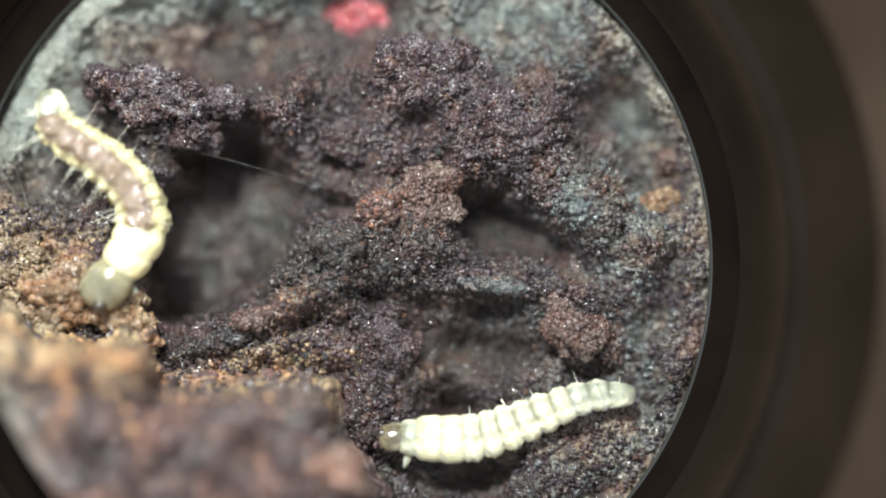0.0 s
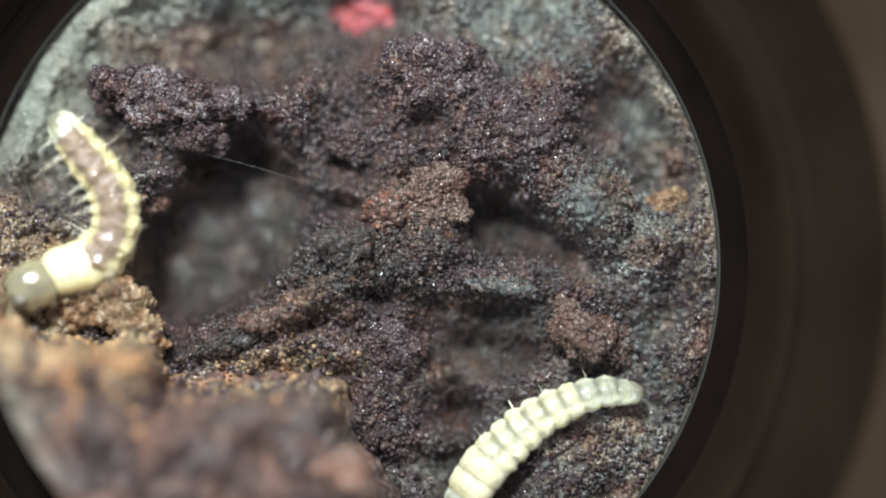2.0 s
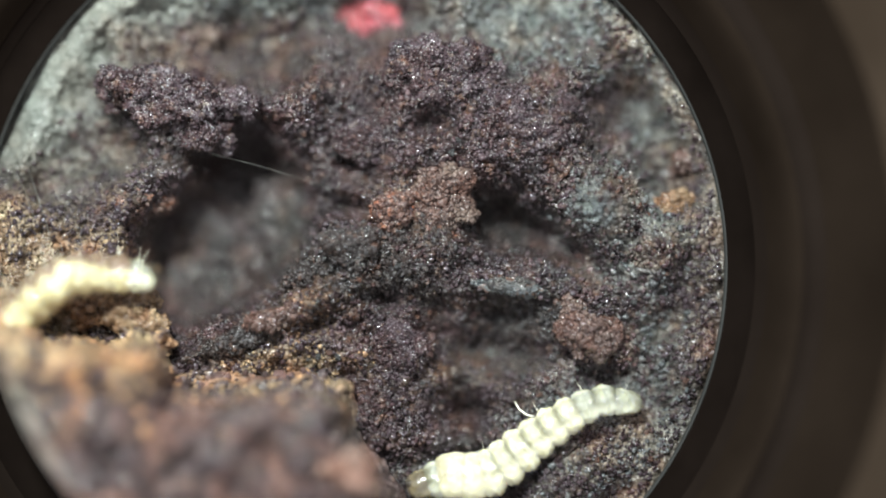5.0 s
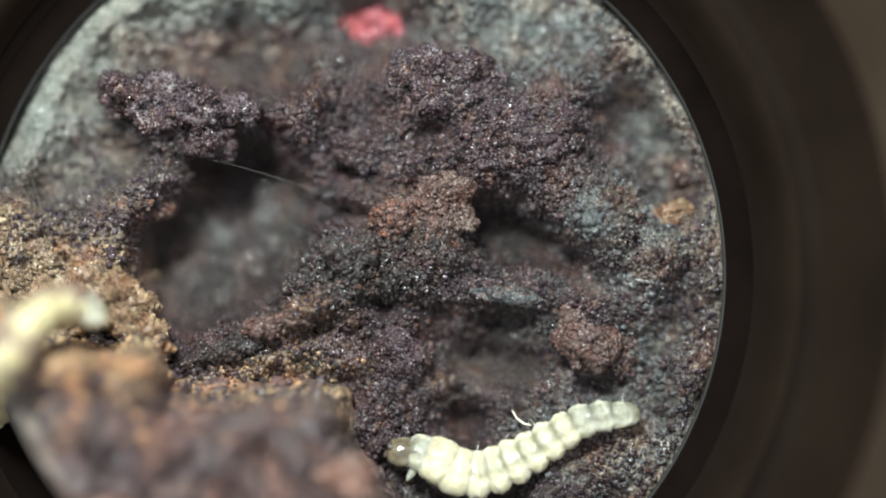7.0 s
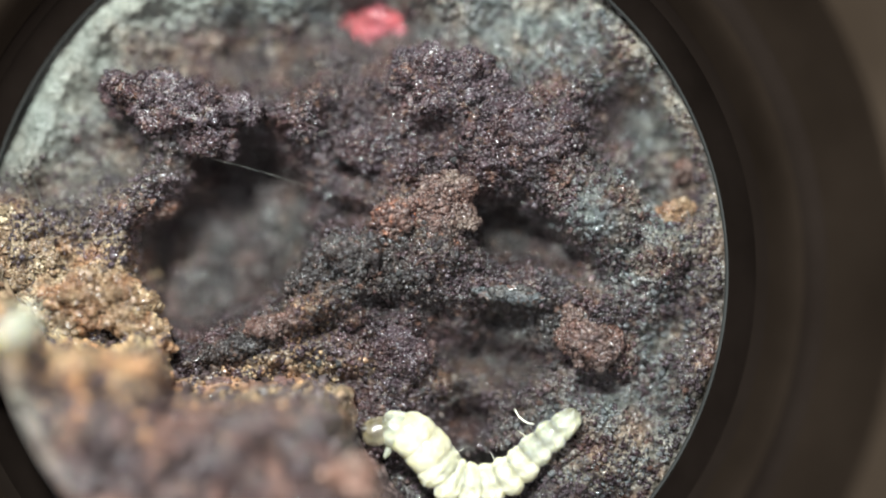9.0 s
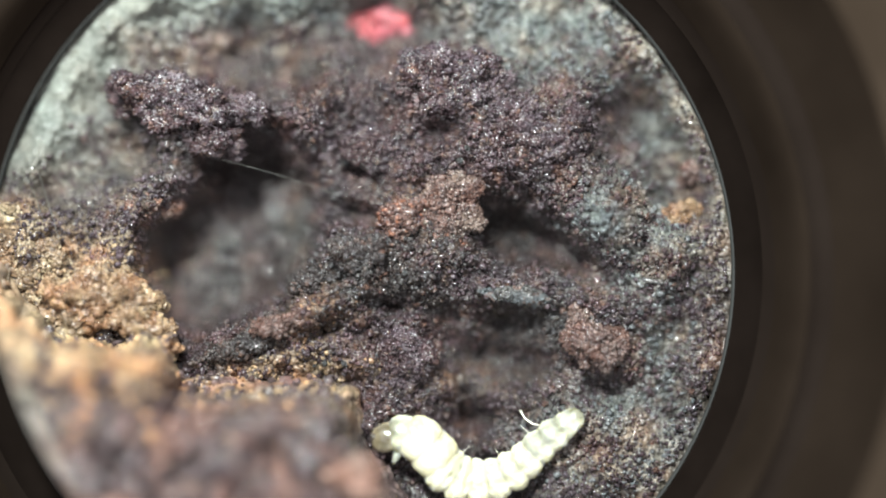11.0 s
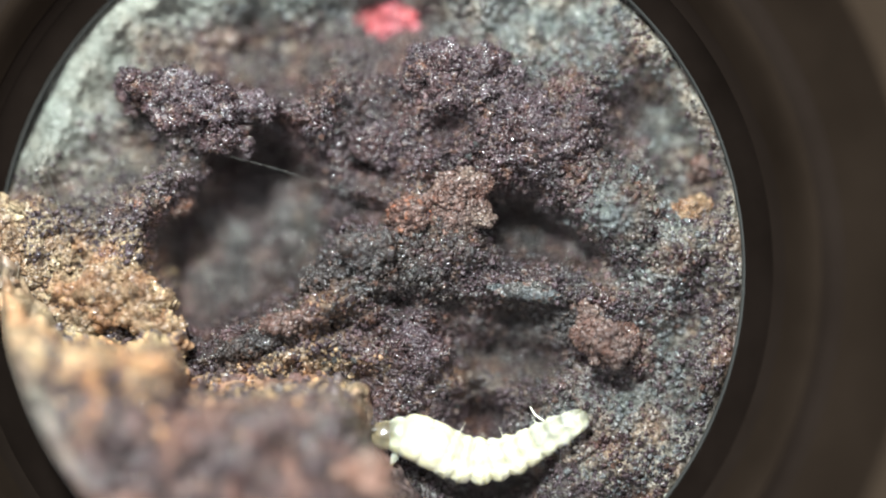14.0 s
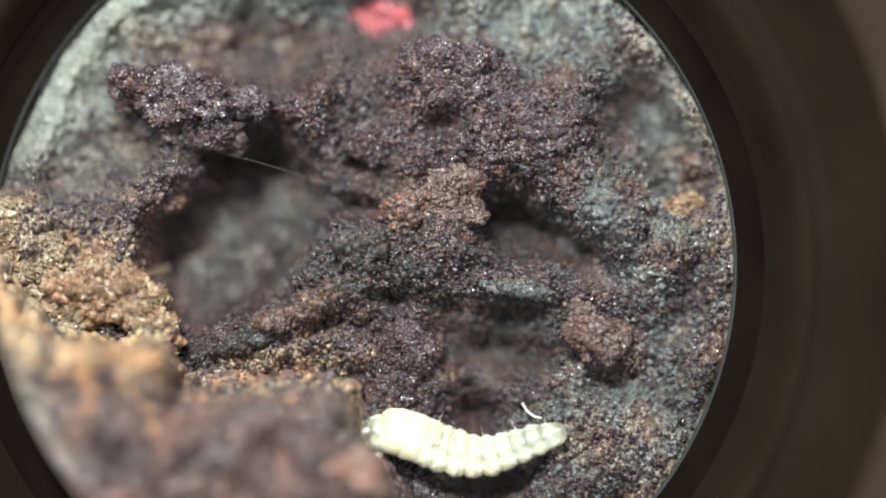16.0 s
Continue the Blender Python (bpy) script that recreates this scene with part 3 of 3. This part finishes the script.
build_grains()


# ---- the rotten wood chunk in the near corner ----
def chunk_height(u, v):
    """A rotten lump that climbs gently from the soil towards the near side, with a steep end by the hollow."""
    wob = 16 * grain(u, v, 60, 2) + 9 * grain(u, v, 24, 1)
    rise = np.clip((v - 664 - 0.8 * wob) / 95, 0, 1) / (1 + np.exp((u - 616 - 0.6 * np.clip(v - 790, 0, 110) + wob) / 20))
    left = np.clip((v - 566 - 0.10 * u + 1.2 * np.clip(95 - u, 0, 110) - wob) / (60 + 1.4 * np.clip(95 - u, 0, 110)), 0, 1) / (1 + np.exp((u - 304 + 1.2 * wob) / 9))
    s = np.maximum(rise, left)
    s = s * s * (3 - 2 * s)
    rim = np.hypot(u - 639, v - 486)
    inside = 1 / (1 + np.exp((rim - 655) / 3))
    z = -6.0 + 6.5 * np.clip(s * 25, 0, 1) ** 0.5 + s * inside * (3.6 + 0.6 * hill(u, v, 330, 800, 240, 110) + 0.9 * hill(u, v, 190, 640, 150, 50))
    z = z - 1.6 / (1 + np.exp((660 - rim) / 2))
    crumbs = 0.13 * grain(u, v, 34, 2) + 0.12 * (pebbles(u, v, 24, 2) - 0.4) + 0.2 * (pebbles(u, v, 10, 0) - 0.4)
    return z + (0.3 * grain(u, v, 70, 1) + crumbs) * (0.2 + 0.8 * inside)


def build_chunk():
    us, vs = np.arange(-110, 780, 3.2), np.arange(400, 1060, 3.2)
    u, v = np.meshgrid(us, vs)
    u, v = u.ravel(), v.ravel()
    z = chunk_height(u, v)
    k = UNIT * (HIGH - z) / HIGH
    patch = np.clip(0.85 + 0.5 * grain(u, v, 46, 0) + 0.4 * grain(u, v, 17, 2), 0, 1)
    streak = np.clip(0.5 * grain(u * 0.35 + v * 0.5, v, 30, 1) + 0.25, 0, 1)
    rust = np.clip(1.1 * hill(u, v, 200, 640, 125, 55, 0, 1.3) + 0.75 * hill(u, v, 40, 570, 120, 110) + 0.35 * hill(u, v, 480, 690, 190, 30)
                   + 0.5 * hill(u, v, 640, 720, 40, 40) + 0.05 * hill(u, v, 130, 730, 150, 60) + 0.12 * streak, 0, 1) * patch
    # grey wood, and haze painted pale over the left end
    grey_and_haze = np.clip(0.5 * hill(u, v, 40, 800, 110, 110, -20) + 0.4 * hill(u, v, 570, 780, 90, 50) + 0.1 * hill(u, v, 430, 740, 120, 40), 0, 1) * patch
    ob = sheet("wood_chunk", np.stack([(u - 784) * k, (441 - v) * k, z], -1) * MM, len(vs), len(us), M_CHIP, {"rust": rust, "grey_and_haze": grey_and_haze, "haze": np.clip(0.45 * hill(u, v, 10, 720, 80, 140, -12), 0, 0.9) * np.clip(0.85 + 0.3 * grain(u, v, 50, 1), 0, 1)})
    tagged(ob, "large lump of brown rotten wood with orange crest", "rotten wood")
    solid = ob.modifiers.new("thickness", "SOLIDIFY")
    solid.thickness, solid.offset = 0.5 * MM, -1
    crumb = clump("wood_crumb", 628, 856, 52, 36, 0.7, 0, M_PINK, "reddish brown rotten wood crumb on the larger lump", "wood crumb", 60, 31, 0.3)
    crumb.location = plan(628, 856, float(chunk_height(np.array([628.0]), np.array([856.0]))[0]) + 0.35)
    for mat, count in ((M_CRUST, 3600), (M_CHIP, 3000), (M_PURPLE, 900)):
        a, b = rng.uniform(30 if mat is M_CRUST else 60, 610, count), rng.uniform(575, 900, count)
        zc = chunk_height(a, b)
        near = hill(a, b, 190, 640, 190, 55) + 0.4 * hill(a, b, 480, 690, 190, 35) + 0.01
        ok = (np.hypot(a - 639, b - 486) < 615) & (zc > 0.4) & (near > rng.uniform(0, 1, count) if mat is M_CRUST else near < rng.uniform(0.2, 1.2, count))
        a, b, zc = a[ok], b[ok], zc[ok]
        kk = UNIT * (HIGH - zc) / HIGH
        cc = np.stack([(a - 784) * kk, (441 - b) * kk, zc], -1) * MM
        rubble = mesh_thing("rubble", *crumb_cloud(cc, rng.gamma(4, 0.018 if mat is M_PURPLE else 0.019, len(a)).clip(0.03, 0.25) * MM, 12), mat)
        rubble.parent = ob
    for _ in range(60):
        a, b = rng.uniform(160, 600), rng.uniform(640, 880)
        zc = float(chunk_height(np.array([a]), np.array([b]))[0])
        mat = M_CRUST if hill(a, b, 200, 645, 120, 45) > 0.15 else M_CHIP
        c = new("crumb", CRUMB_MESHES[mat.name, int(rng.integers(6))])
        c.parent = ob
        c.matrix_basis = Matrix.LocRotScale(plan(a, b, zc), Euler(rng.uniform(0, 6, 3)), Vector(rng.uniform(0.7, 1.3, 3)) * rng.uniform(0.1, 0.22) * MM)


build_chunk()


# ---- threads and fibres ----
def thread(name, pts, radius, label, material, category="thread"):
    c = bpy.data.curves.new(name, "CURVE")
    c.dimensions, c.bevel_depth, c.bevel_resolution = "3D", radius * MM, 1
    s = c.splines.new("POLY")
    s.points.add(len(pts) - 1)
    for q, p in zip(s.points, pts):
        q.co = (*plan(*p), 1)
    me = bpy.data.meshes.new_from_object(new("temporary", c).evaluated_get(bpy.context.evaluated_depsgraph_get()))
    bpy.data.objects.remove(bpy.data.objects["temporary"])
    me.materials.append(material)
    ob = new(name, me)
    return tagged(ob, label, category)


thread("silk_thread", [(380, 283, -0.6), (430, 295, 0.0), (490, 312, 0.0), (550, 331, 0.0), (600, 350, -0.3)], 0.005, "fine pale silk thread across a hollow", M_SILK)
thread("silk_thread", [(62, 290, -0.8), (78, 340, 0.2), (92, 385, 0.6), (104, 425, 0.8)], 0.009, "fine pale silk thread above the tan soil", M_SILK)
thread("silk_thread", [(40, 300, -0.8), (60, 345, 0.2), (78, 400, 0.8)], 0.008, "fine pale silk thread above the tan soil", M_SILK)
thread("pale_fibre", [(922, 728, -0.2), (930, 742, 0.4), (944, 752, 0.5), (955, 754, 0.2)], 0.022, "short curved translucent fibre standing by the larva", M_HAIR, "fibre")


# ---- the eyepiece ring ----
def build_ring():
    ring = new("eyepiece")
    ring.location = plan(639, 486, 0.35)
    ring.location.z = 0
    tagged(ring, "round black metal eyepiece ring with brown stepped bands", "eyepiece")

    def lathe(name, profile, mat, label):
        bm = bmesh.new()
        n = 192
        loops = []
        for p, z in profile:
            loop = []
            for i in range(n):
                x, y = p * math.cos(6.283185 * i / n), p * math.sin(6.283185 * i / n)
                loop.append(bm.verts.new(plan(639 + x, 486 - y, z + ring_tilt(639 + x, 486 - y)) - ring.location))
            loops.append(loop)
        for a, b in zip(loops, loops[1:]):
            for i in range(n):
                bm.faces.new((a[i], a[(i + 1) % n], b[(i + 1) % n], b[i]))
        bmesh.ops.recalc_face_normals(bm, faces=bm.faces)
        part(name, bm, mat, ring, label)

    lathe("field_stop", [(690, 0.1), (664, 0.2), (660, 0.3), (661, 0.37), (664, 0.4), (669, 0.4), (690, 0.5), (706, 0.7), (712, 0.8)], M_CUP, "thin black field stop")
    lathe("shoulder", [(711, 0.8), (718, 0.95), (726, 1.15), (734, 1.35)], M_GROOVE, "dark brown shoulder")
    # lip added to carry the painted edge glow
    lathe("stop_lip", [(662, 0.24), (656, 0.3), (656.5, 0.36), (660, 0.41), (662, 0.41)], M_LIP, "thin lip, painted grey for the glow along the edge")
    lathe("inner_band", [(733, 1.35), (745, 1.65), (760, 2.05), (775, 2.4), (790, 2.65), (797, 2.7)], M_BAND, "brown inner band")
    lathe("groove", [(796, 2.7), (806, 2.62), (826, 2.62), (838, 2.75)], M_GROOVE, "dark brown groove")
    lathe("outer_cone", [(837, 2.75), (868, 3.2), (900, 3.75), (930, 4.3), (965, 4.9)], M_BAND, "dull brown sloping ring")
    lathe("outer_rim", [(964, 4.9), (990, 5.1), (1040, 5.5), (1100, 5.9), (1165, 6.3), (1180, 6.2), (1188, 5.6), (1180, 2.0), (1170, -3.0)], M_RIM, "brown outer rim, painted lighter for room light")


build_ring()


# ---- the larvae ----
def bead(length, radius, lobes, seed, tip=0.0, rough=0.05, warts=0.0, pleat=0.0):
    """One body ring along x: a fat rounded bead with side folds, a cross pleat and a pair of warts on its back."""
    bm = bmesh.new()
    bmesh.ops.create_uvsphere(bm, u_segments=48, v_segments=30, radius=1)
    off = Vector((seed * 2.1, 0, 0))
    for vert in bm.verts:
        x, y, z = vert.co.z, vert.co.x, vert.co.y
        belt = math.sqrt(max(0, 1 - x * x))
        ang = math.atan2(z, y)
        fat = 1 + lobes * abs(math.cos(ang)) ** 6 * belt - 0.5 * lobes * abs(math.sin(2 * ang)) * belt
        fat *= 1 + rough * (1.2 * noise.noise(Vector((x, y, z)) * 2.5 + off) + noise.noise(Vector((x * 1.5, y, z)) * 6 + off) + 0.6 * noise.noise(Vector((x, y, z)) * 13 + off))
        fat *= 1 - pleat * math.exp(-((x - 0.3) / 0.13) ** 2) * max(0, math.sin(ang)) ** 0.5
        for spot, big in ((0.42, 1), (-0.42, 1), (1.05, 0.4), (-1.05, 0.4)):
            fat += big * warts * math.exp(-((x + 0.05) / 0.3) ** 2 - ((math.pi / 2 - ang - spot + math.pi) % (2 * math.pi) - math.pi) ** 2 / 0.05)
        r = belt ** 0.55
        k = r / belt if belt > 1e-4 else 0
        taper = 1 - tip * (x * 0.5 + 0.5)
        vert.co = Vector((x * length, y * k * radius * fat * taper, z * k * radius * 0.92 * fat * taper)) * MM
    return bm


def bristle(length, thick):
    bm = bmesh.new()
    rings = []
    for i, s in enumerate((0, 0.35, 0.7, 1.0)):
        r = thick * (1 - 0.85 * s)
        rings.append([bm.verts.new(Vector((r * math.cos(a * 1.5708), r * math.sin(a * 1.5708) + 0.12 * length * s * s, length * s)) * MM) for a in range(4)])
    for a, b in zip(rings, rings[1:]):
        for i in range(4):
            bm.faces.new((a[i], a[(i + 1) % 4], b[(i + 1) % 4], b[i]))
    return bm


def build_larva(label, widths, lengths, tone, hairy, seed, lobes, capsule):
    """widths, lengths in mm from head to tail; the head comes first."""
    larva = new("larva")
    tagged(larva, label, "larva")
    pieces = []
    r = random.Random(seed)
    last = len(widths) - 1
    for i, (w, n) in enumerate(zip(widths, lengths)):
        if i == 0:
            head = part("head", bead(n, w, 0.0, seed, -0.12), capsule, larva, "glassy head capsule")
            jaw = part("mouthparts", bead(n * 0.24, w * 0.3, 0.1, seed, 0, 0.15), M_JAW, head, "dark mouthparts")
            jaw.location = Vector((-n * 0.72, w * (-0.45 if seed == 9 else 0.12), w * 0.58)) * MM
            for side in (-1, 1):
                eye = part("eye_spot", bead(n * 0.13, w * 0.14, 0, seed), M_JAW, head, "dark eye spot")
                eye.location = Vector((-n * 0.35, side * w * 0.62, w * 0.5)) * MM
            pieces.append(head)
            continue
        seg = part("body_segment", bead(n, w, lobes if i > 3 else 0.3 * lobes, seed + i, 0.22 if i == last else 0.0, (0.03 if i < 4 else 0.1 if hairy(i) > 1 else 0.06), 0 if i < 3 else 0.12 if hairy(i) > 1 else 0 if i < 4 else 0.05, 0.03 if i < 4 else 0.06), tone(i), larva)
        if i < 2:
            for side, out, low in ((-1, 1.0, 0.4), (1, 0.5, 0.8)):
                leg = part("leg", bead(0.32, 0.16, 0, seed, 0.5), M_SKIN_CLEAR, seg, "glassy short leg")
                leg.matrix_basis = pose(-0.15 * MM, side * w * out * MM, -low * w * MM, 0, 20, side * 110)
        for side in (-1, 1) if hairy(i) > 1 else (1,):
            for j in range(hairy(i)):
                h = part("bristle", bristle(r.choice((0.16, 0.25, 0.35, 0.5, 0.7, 1.0)) if hairy(i) > 1 else r.uniform(0.2, 0.4), 0.008), M_HAIR, seg)
                tilt = r.uniform(15, 88)
                h.matrix_basis = pose(r.uniform(-0.1, 0.1) * MM, side * math.sin(radians(tilt)) * w * MM, math.cos(radians(tilt)) * w * 0.9 * MM,
                                      -side * tilt, r.uniform(-25, 25), 0)
        pieces.append(seg)
    return larva, pieces


def smooth_line(pts, n):
    """n places and headings at even steps along a smooth line through pts."""
    p = np.array(pts, float)
    p = np.concatenate([[2 * p[0] - p[1]], p, [2 * p[-1] - p[-2]]])
    out = []
    for i in range(1, len(p) - 2):
        for s in np.linspace(0, 1, 12, endpoint=False):
            a, b, c, d = p[i - 1], p[i], p[i + 1], p[i + 2]
            out.append(0.5 * (2 * b + (c - a) * s + (2 * a - 5 * b + 4 * c - d) * s * s + (3 * b - a - 3 * c + d) * s ** 3))
    out.append(p[-2])
    out = np.array(out)
    run = np.concatenate([[0], np.cumsum(np.hypot(*np.diff(out, axis=0).T))])
    at = np.linspace(0, run[-1] - 14, n)
    return np.stack([np.interp(at, run, out[:, 0]), np.interp(at, run, out[:, 1])], -1)


def bend_rows(larva, pieces, bends, rest, roll=lambda t: 0.0):
    """Key the larva and its rings; rest(u, v) gives the height of the body's axis in mm."""
    base, rows = [], [[] for _ in pieces]
    for t, pts in bends:
        line = smooth_line(pts, len(pieces))
        z = rest(line[:, 0], line[:, 1])
        z = np.convolve(np.pad(z, 2, "edge"), np.ones(5) / 5, "valid")
        w = [plan(a, b, c) for (a, b), c in zip(line, z)]
        mid = w[len(w) // 2]
        base.append((t, Matrix.Translation(mid)))
        for i, p in enumerate(w):
            ahead = w[min(i + 1, len(w) - 1)] - w[max(i - 1, 0)]
            yaw = math.degrees(math.atan2(ahead.y, ahead.x))
            pitch = -math.degrees(math.atan2(ahead.z, math.hypot(ahead.x, ahead.y)))
            q = p - mid
            rows[i].append((t, pose(q.x, q.y, q.z, roll(t), pitch, yaw)))
    if bends[-1][0] < 16:
        base.append((16.0, base[-1][1]))
        for rr in rows:
            rr.append((16.0, rr[-1][1]))
    walk(larva, base)
    for ob, rr in zip(pieces, rows):
        walk(ob, rr)


pale_larva, pale_rings = build_larva(
    "pale cream translucent ringed larva crawling on dark soil",
    [0.42, 0.56, 0.71, 0.74, 0.70, 0.68, 0.66, 0.62, 0.58, 0.54, 0.50, 0.46, 0.42],
    [0.47, 0.5, 0.66, 0.62, 0.5, 0.43, 0.43, 0.42, 0.42, 0.41, 0.41, 0.42, 0.55],
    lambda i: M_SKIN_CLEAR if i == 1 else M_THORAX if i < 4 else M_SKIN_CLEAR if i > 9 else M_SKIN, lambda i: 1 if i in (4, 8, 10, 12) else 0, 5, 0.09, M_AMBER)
brist_larva, brist_rings = build_larva(
    "bristly translucent larva with brown gut and glassy head",
    [0.66, 0.56, 0.70, 0.76, 0.74, 0.72, 0.70, 0.68, 0.67, 0.65, 0.62, 0.59, 0.54],
    [0.74, 0.55, 0.7, 0.72, 0.6, 0.54, 0.54, 0.53, 0.53, 0.52, 0.52, 0.52, 0.58],
    lambda i: M_SKIN_PALE if i < 4 else M_SKIN_EDGE if i < 12 else M_SKIN_CLEAR, lambda i: 5 if i > 3 else 0, 9, 0.06, M_HEAD)


def motions():
    bends = []

    def pale(t, *pts):
        bends.append((t, pts))

    pale(0, (731, 793), (779, 794), (834, 797), (894, 790), (954, 770), (1020, 743), (1085, 723), (1143, 722))
    pale(0.5, (763, 793), (806, 787), (841, 784), (906, 774), (966, 761), (1037, 736), (1087, 721), (1137, 716))
    pale(1, (830, 926), (852, 871), (876, 826), (921, 786), (982, 757), (1042, 735), (1092, 718), (1140, 716))
    pale(1.5, (814, 913), (845, 859), (875, 824), (926, 788), (986, 755), (1046, 731), (1096, 719), (1143, 719))
    pale(2, (821, 927), (855, 877), (882, 840), (921, 801), (976, 757), (1037, 729), (1092, 714), (1142, 718))
    pale(2.5, (790, 931), (840, 882), (886, 838), (936, 796), (997, 757), (1052, 732), (1102, 719), (1147, 723))
    pale(3, (777, 931), (827, 889), (872, 849), (918, 815), (968, 777), (1029, 741), (1089, 722), (1150, 728))
    pale(3.5, (764, 919), (825, 877), (880, 845), (930, 811), (980, 771), (1031, 739), (1079, 724), (1127, 730))
    pale(4, (758, 918), (823, 874), (878, 845), (929, 809), (979, 771), (1034, 739), (1079, 723), (1127, 731))
    pale(6.5, (756, 792), (799, 807), (839, 847), (894, 855), (949, 815), (1005, 774), (1065, 741), (1131, 733))
    pale(7, (727, 802), (775, 807), (820, 834), (870, 840), (936, 813), (996, 776), (1056, 743), (1130, 734))
    pale(7.5, (729, 802), (772, 805), (817, 832), (867, 840), (937, 812), (997, 774), (1057, 743), (1129, 733))
    pale(8, (704, 797), (751, 800), (796, 822), (847, 834), (907, 820), (967, 787), (1027, 757), (1103, 737))
    pale(8.5, (694, 778), (739, 773), (779, 808), (824, 843), (879, 851), (934, 818), (979, 778), (1029, 738))
    pale(9, (679, 768), (726, 765), (766, 798), (811, 853), (866, 863), (921, 838), (966, 793), (1021, 745))
    pale(11.5, (686, 786), (726, 776), (766, 806), (806, 839), (861, 846), (916, 821), (961, 780), (1016, 740))
    pale(12.5, (665, 790), (715, 775), (765, 790), (810, 805), (860, 805), (915, 788), (965, 762), (1022, 742))
    pale(13.5, (664, 766), (709, 771), (754, 791), (799, 814), (848, 820), (903, 803), (953, 776), (1008, 748))
    pale(14.5, (671, 788), (721, 788), (766, 806), (810, 823), (860, 822), (910, 806), (960, 780), (1007, 754))
    pale(15.5, (646, 781), (696, 780), (745, 796), (795, 821), (845, 831), (895, 819), (940, 799), (983, 785))
    pale(16, (647, 784), (697, 778), (747, 794), (797, 814), (847, 822), (897, 811), (942, 794), (983, 782))
    bend_rows(pale_larva, pale_rings, bends, lambda u, v: 0.75 + 0.15 * np.clip(lie(u, v), -1, 1), lambda t: -28.0)
    bends2 = []

    def bristly(t, *pts):
        bends2.append((t, pts))

    bristly(0, (225, 518), (265, 468), (291, 413), (281, 358), (237, 308), (187, 272), (142, 237), (133, 192))
    bristly(0.5, (165, 485), (221, 460), (271, 436), (287, 376), (252, 320), (192, 279), (137, 244), (128, 189))
    bristly(1, (129, 497), (180, 467), (240, 443), (261, 388), (246, 328), (202, 278), (145, 244), (133, 187))
    bristly(1.5, (101, 500), (159, 475), (225, 451), (245, 396), (236, 336), (197, 281), (147, 235), (138, 185))
    bristly(2, (85, 513), (135, 489), (195, 469), (231, 425), (231, 360), (202, 309), (166, 264), (140, 229))
    bristly(2.5, (60, 518), (115, 483), (176, 464), (216, 420), (217, 360), (192, 309), (168, 264), (145, 224))
    bristly(3, (31, 552), (67, 513), (127, 478), (183, 439), (203, 384), (197, 334), (178, 289), (158, 249))
    bristly(3.5, (28, 587), (73, 537), (119, 488), (174, 454), (215, 409), (220, 359), (214, 314), (204, 281))
    bristly(4, (-17, 567), (33, 527), (84, 488), (134, 459), (184, 449), (229, 440), (269, 420), (304, 399))
    bristly(4.2, (-27, 566), (23, 527), (74, 498), (124, 470), (174, 457), (219, 453), (264, 453), (304, 459))
    bristly(6.5, (-26, 827), (-1, 767), (14, 707), (29, 647), (54, 587), (99, 547), (149, 537), (199, 555))
    bristly(7, (-21, 834), (4, 773), (16, 713), (26, 653), (54, 593), (99, 553), (144, 543), (182, 561))
    bristly(7.5, (7, 852), (17, 802), (22, 742), (25, 682), (32, 622), (52, 572), (92, 542), (142, 544))
    bristly(8, (15, 853), (15, 803), (17, 743), (19, 693), (23, 642), (30, 592), (55, 557), (100, 572))
    bristly(8.5, (14, 864), (12, 814), (11, 764), (11, 714), (11, 664), (14, 624), (26, 589), (62, 566))
    bristly(9, (6, 873), (6, 823), (5, 773), (3, 723), (3, 673), (7, 633), (23, 598), (66, 575))
    bristly(11.3, (-39, 1014), (-49, 974), (-54, 929), (-57, 884), (-54, 839), (-47, 794), (-29, 759), (5, 743))
    bristly(11.5, (-79, 1024), (-94, 984), (-99, 939), (-104, 894), (-99, 849), (-94, 804), (-84, 764), (-60, 739))
    bristly(16, (-93, 1055), (-108, 1015), (-113, 970), (-118, 925), (-113, 880), (-108, 835), (-98, 795), (-73, 770))
    bend_rows(brist_larva, brist_rings, bends2, lambda u, v: np.where(np.hypot(u - 639, v - 486) < 648, np.maximum(1.0, chunk_height(u, v) + 0.9) + 3.2 * hill(u, v, 90, 570, 120, 50), -2.4),
              lambda t: -65 * min(1, max(0, (t - 3.45) / 0.6)))


motions()
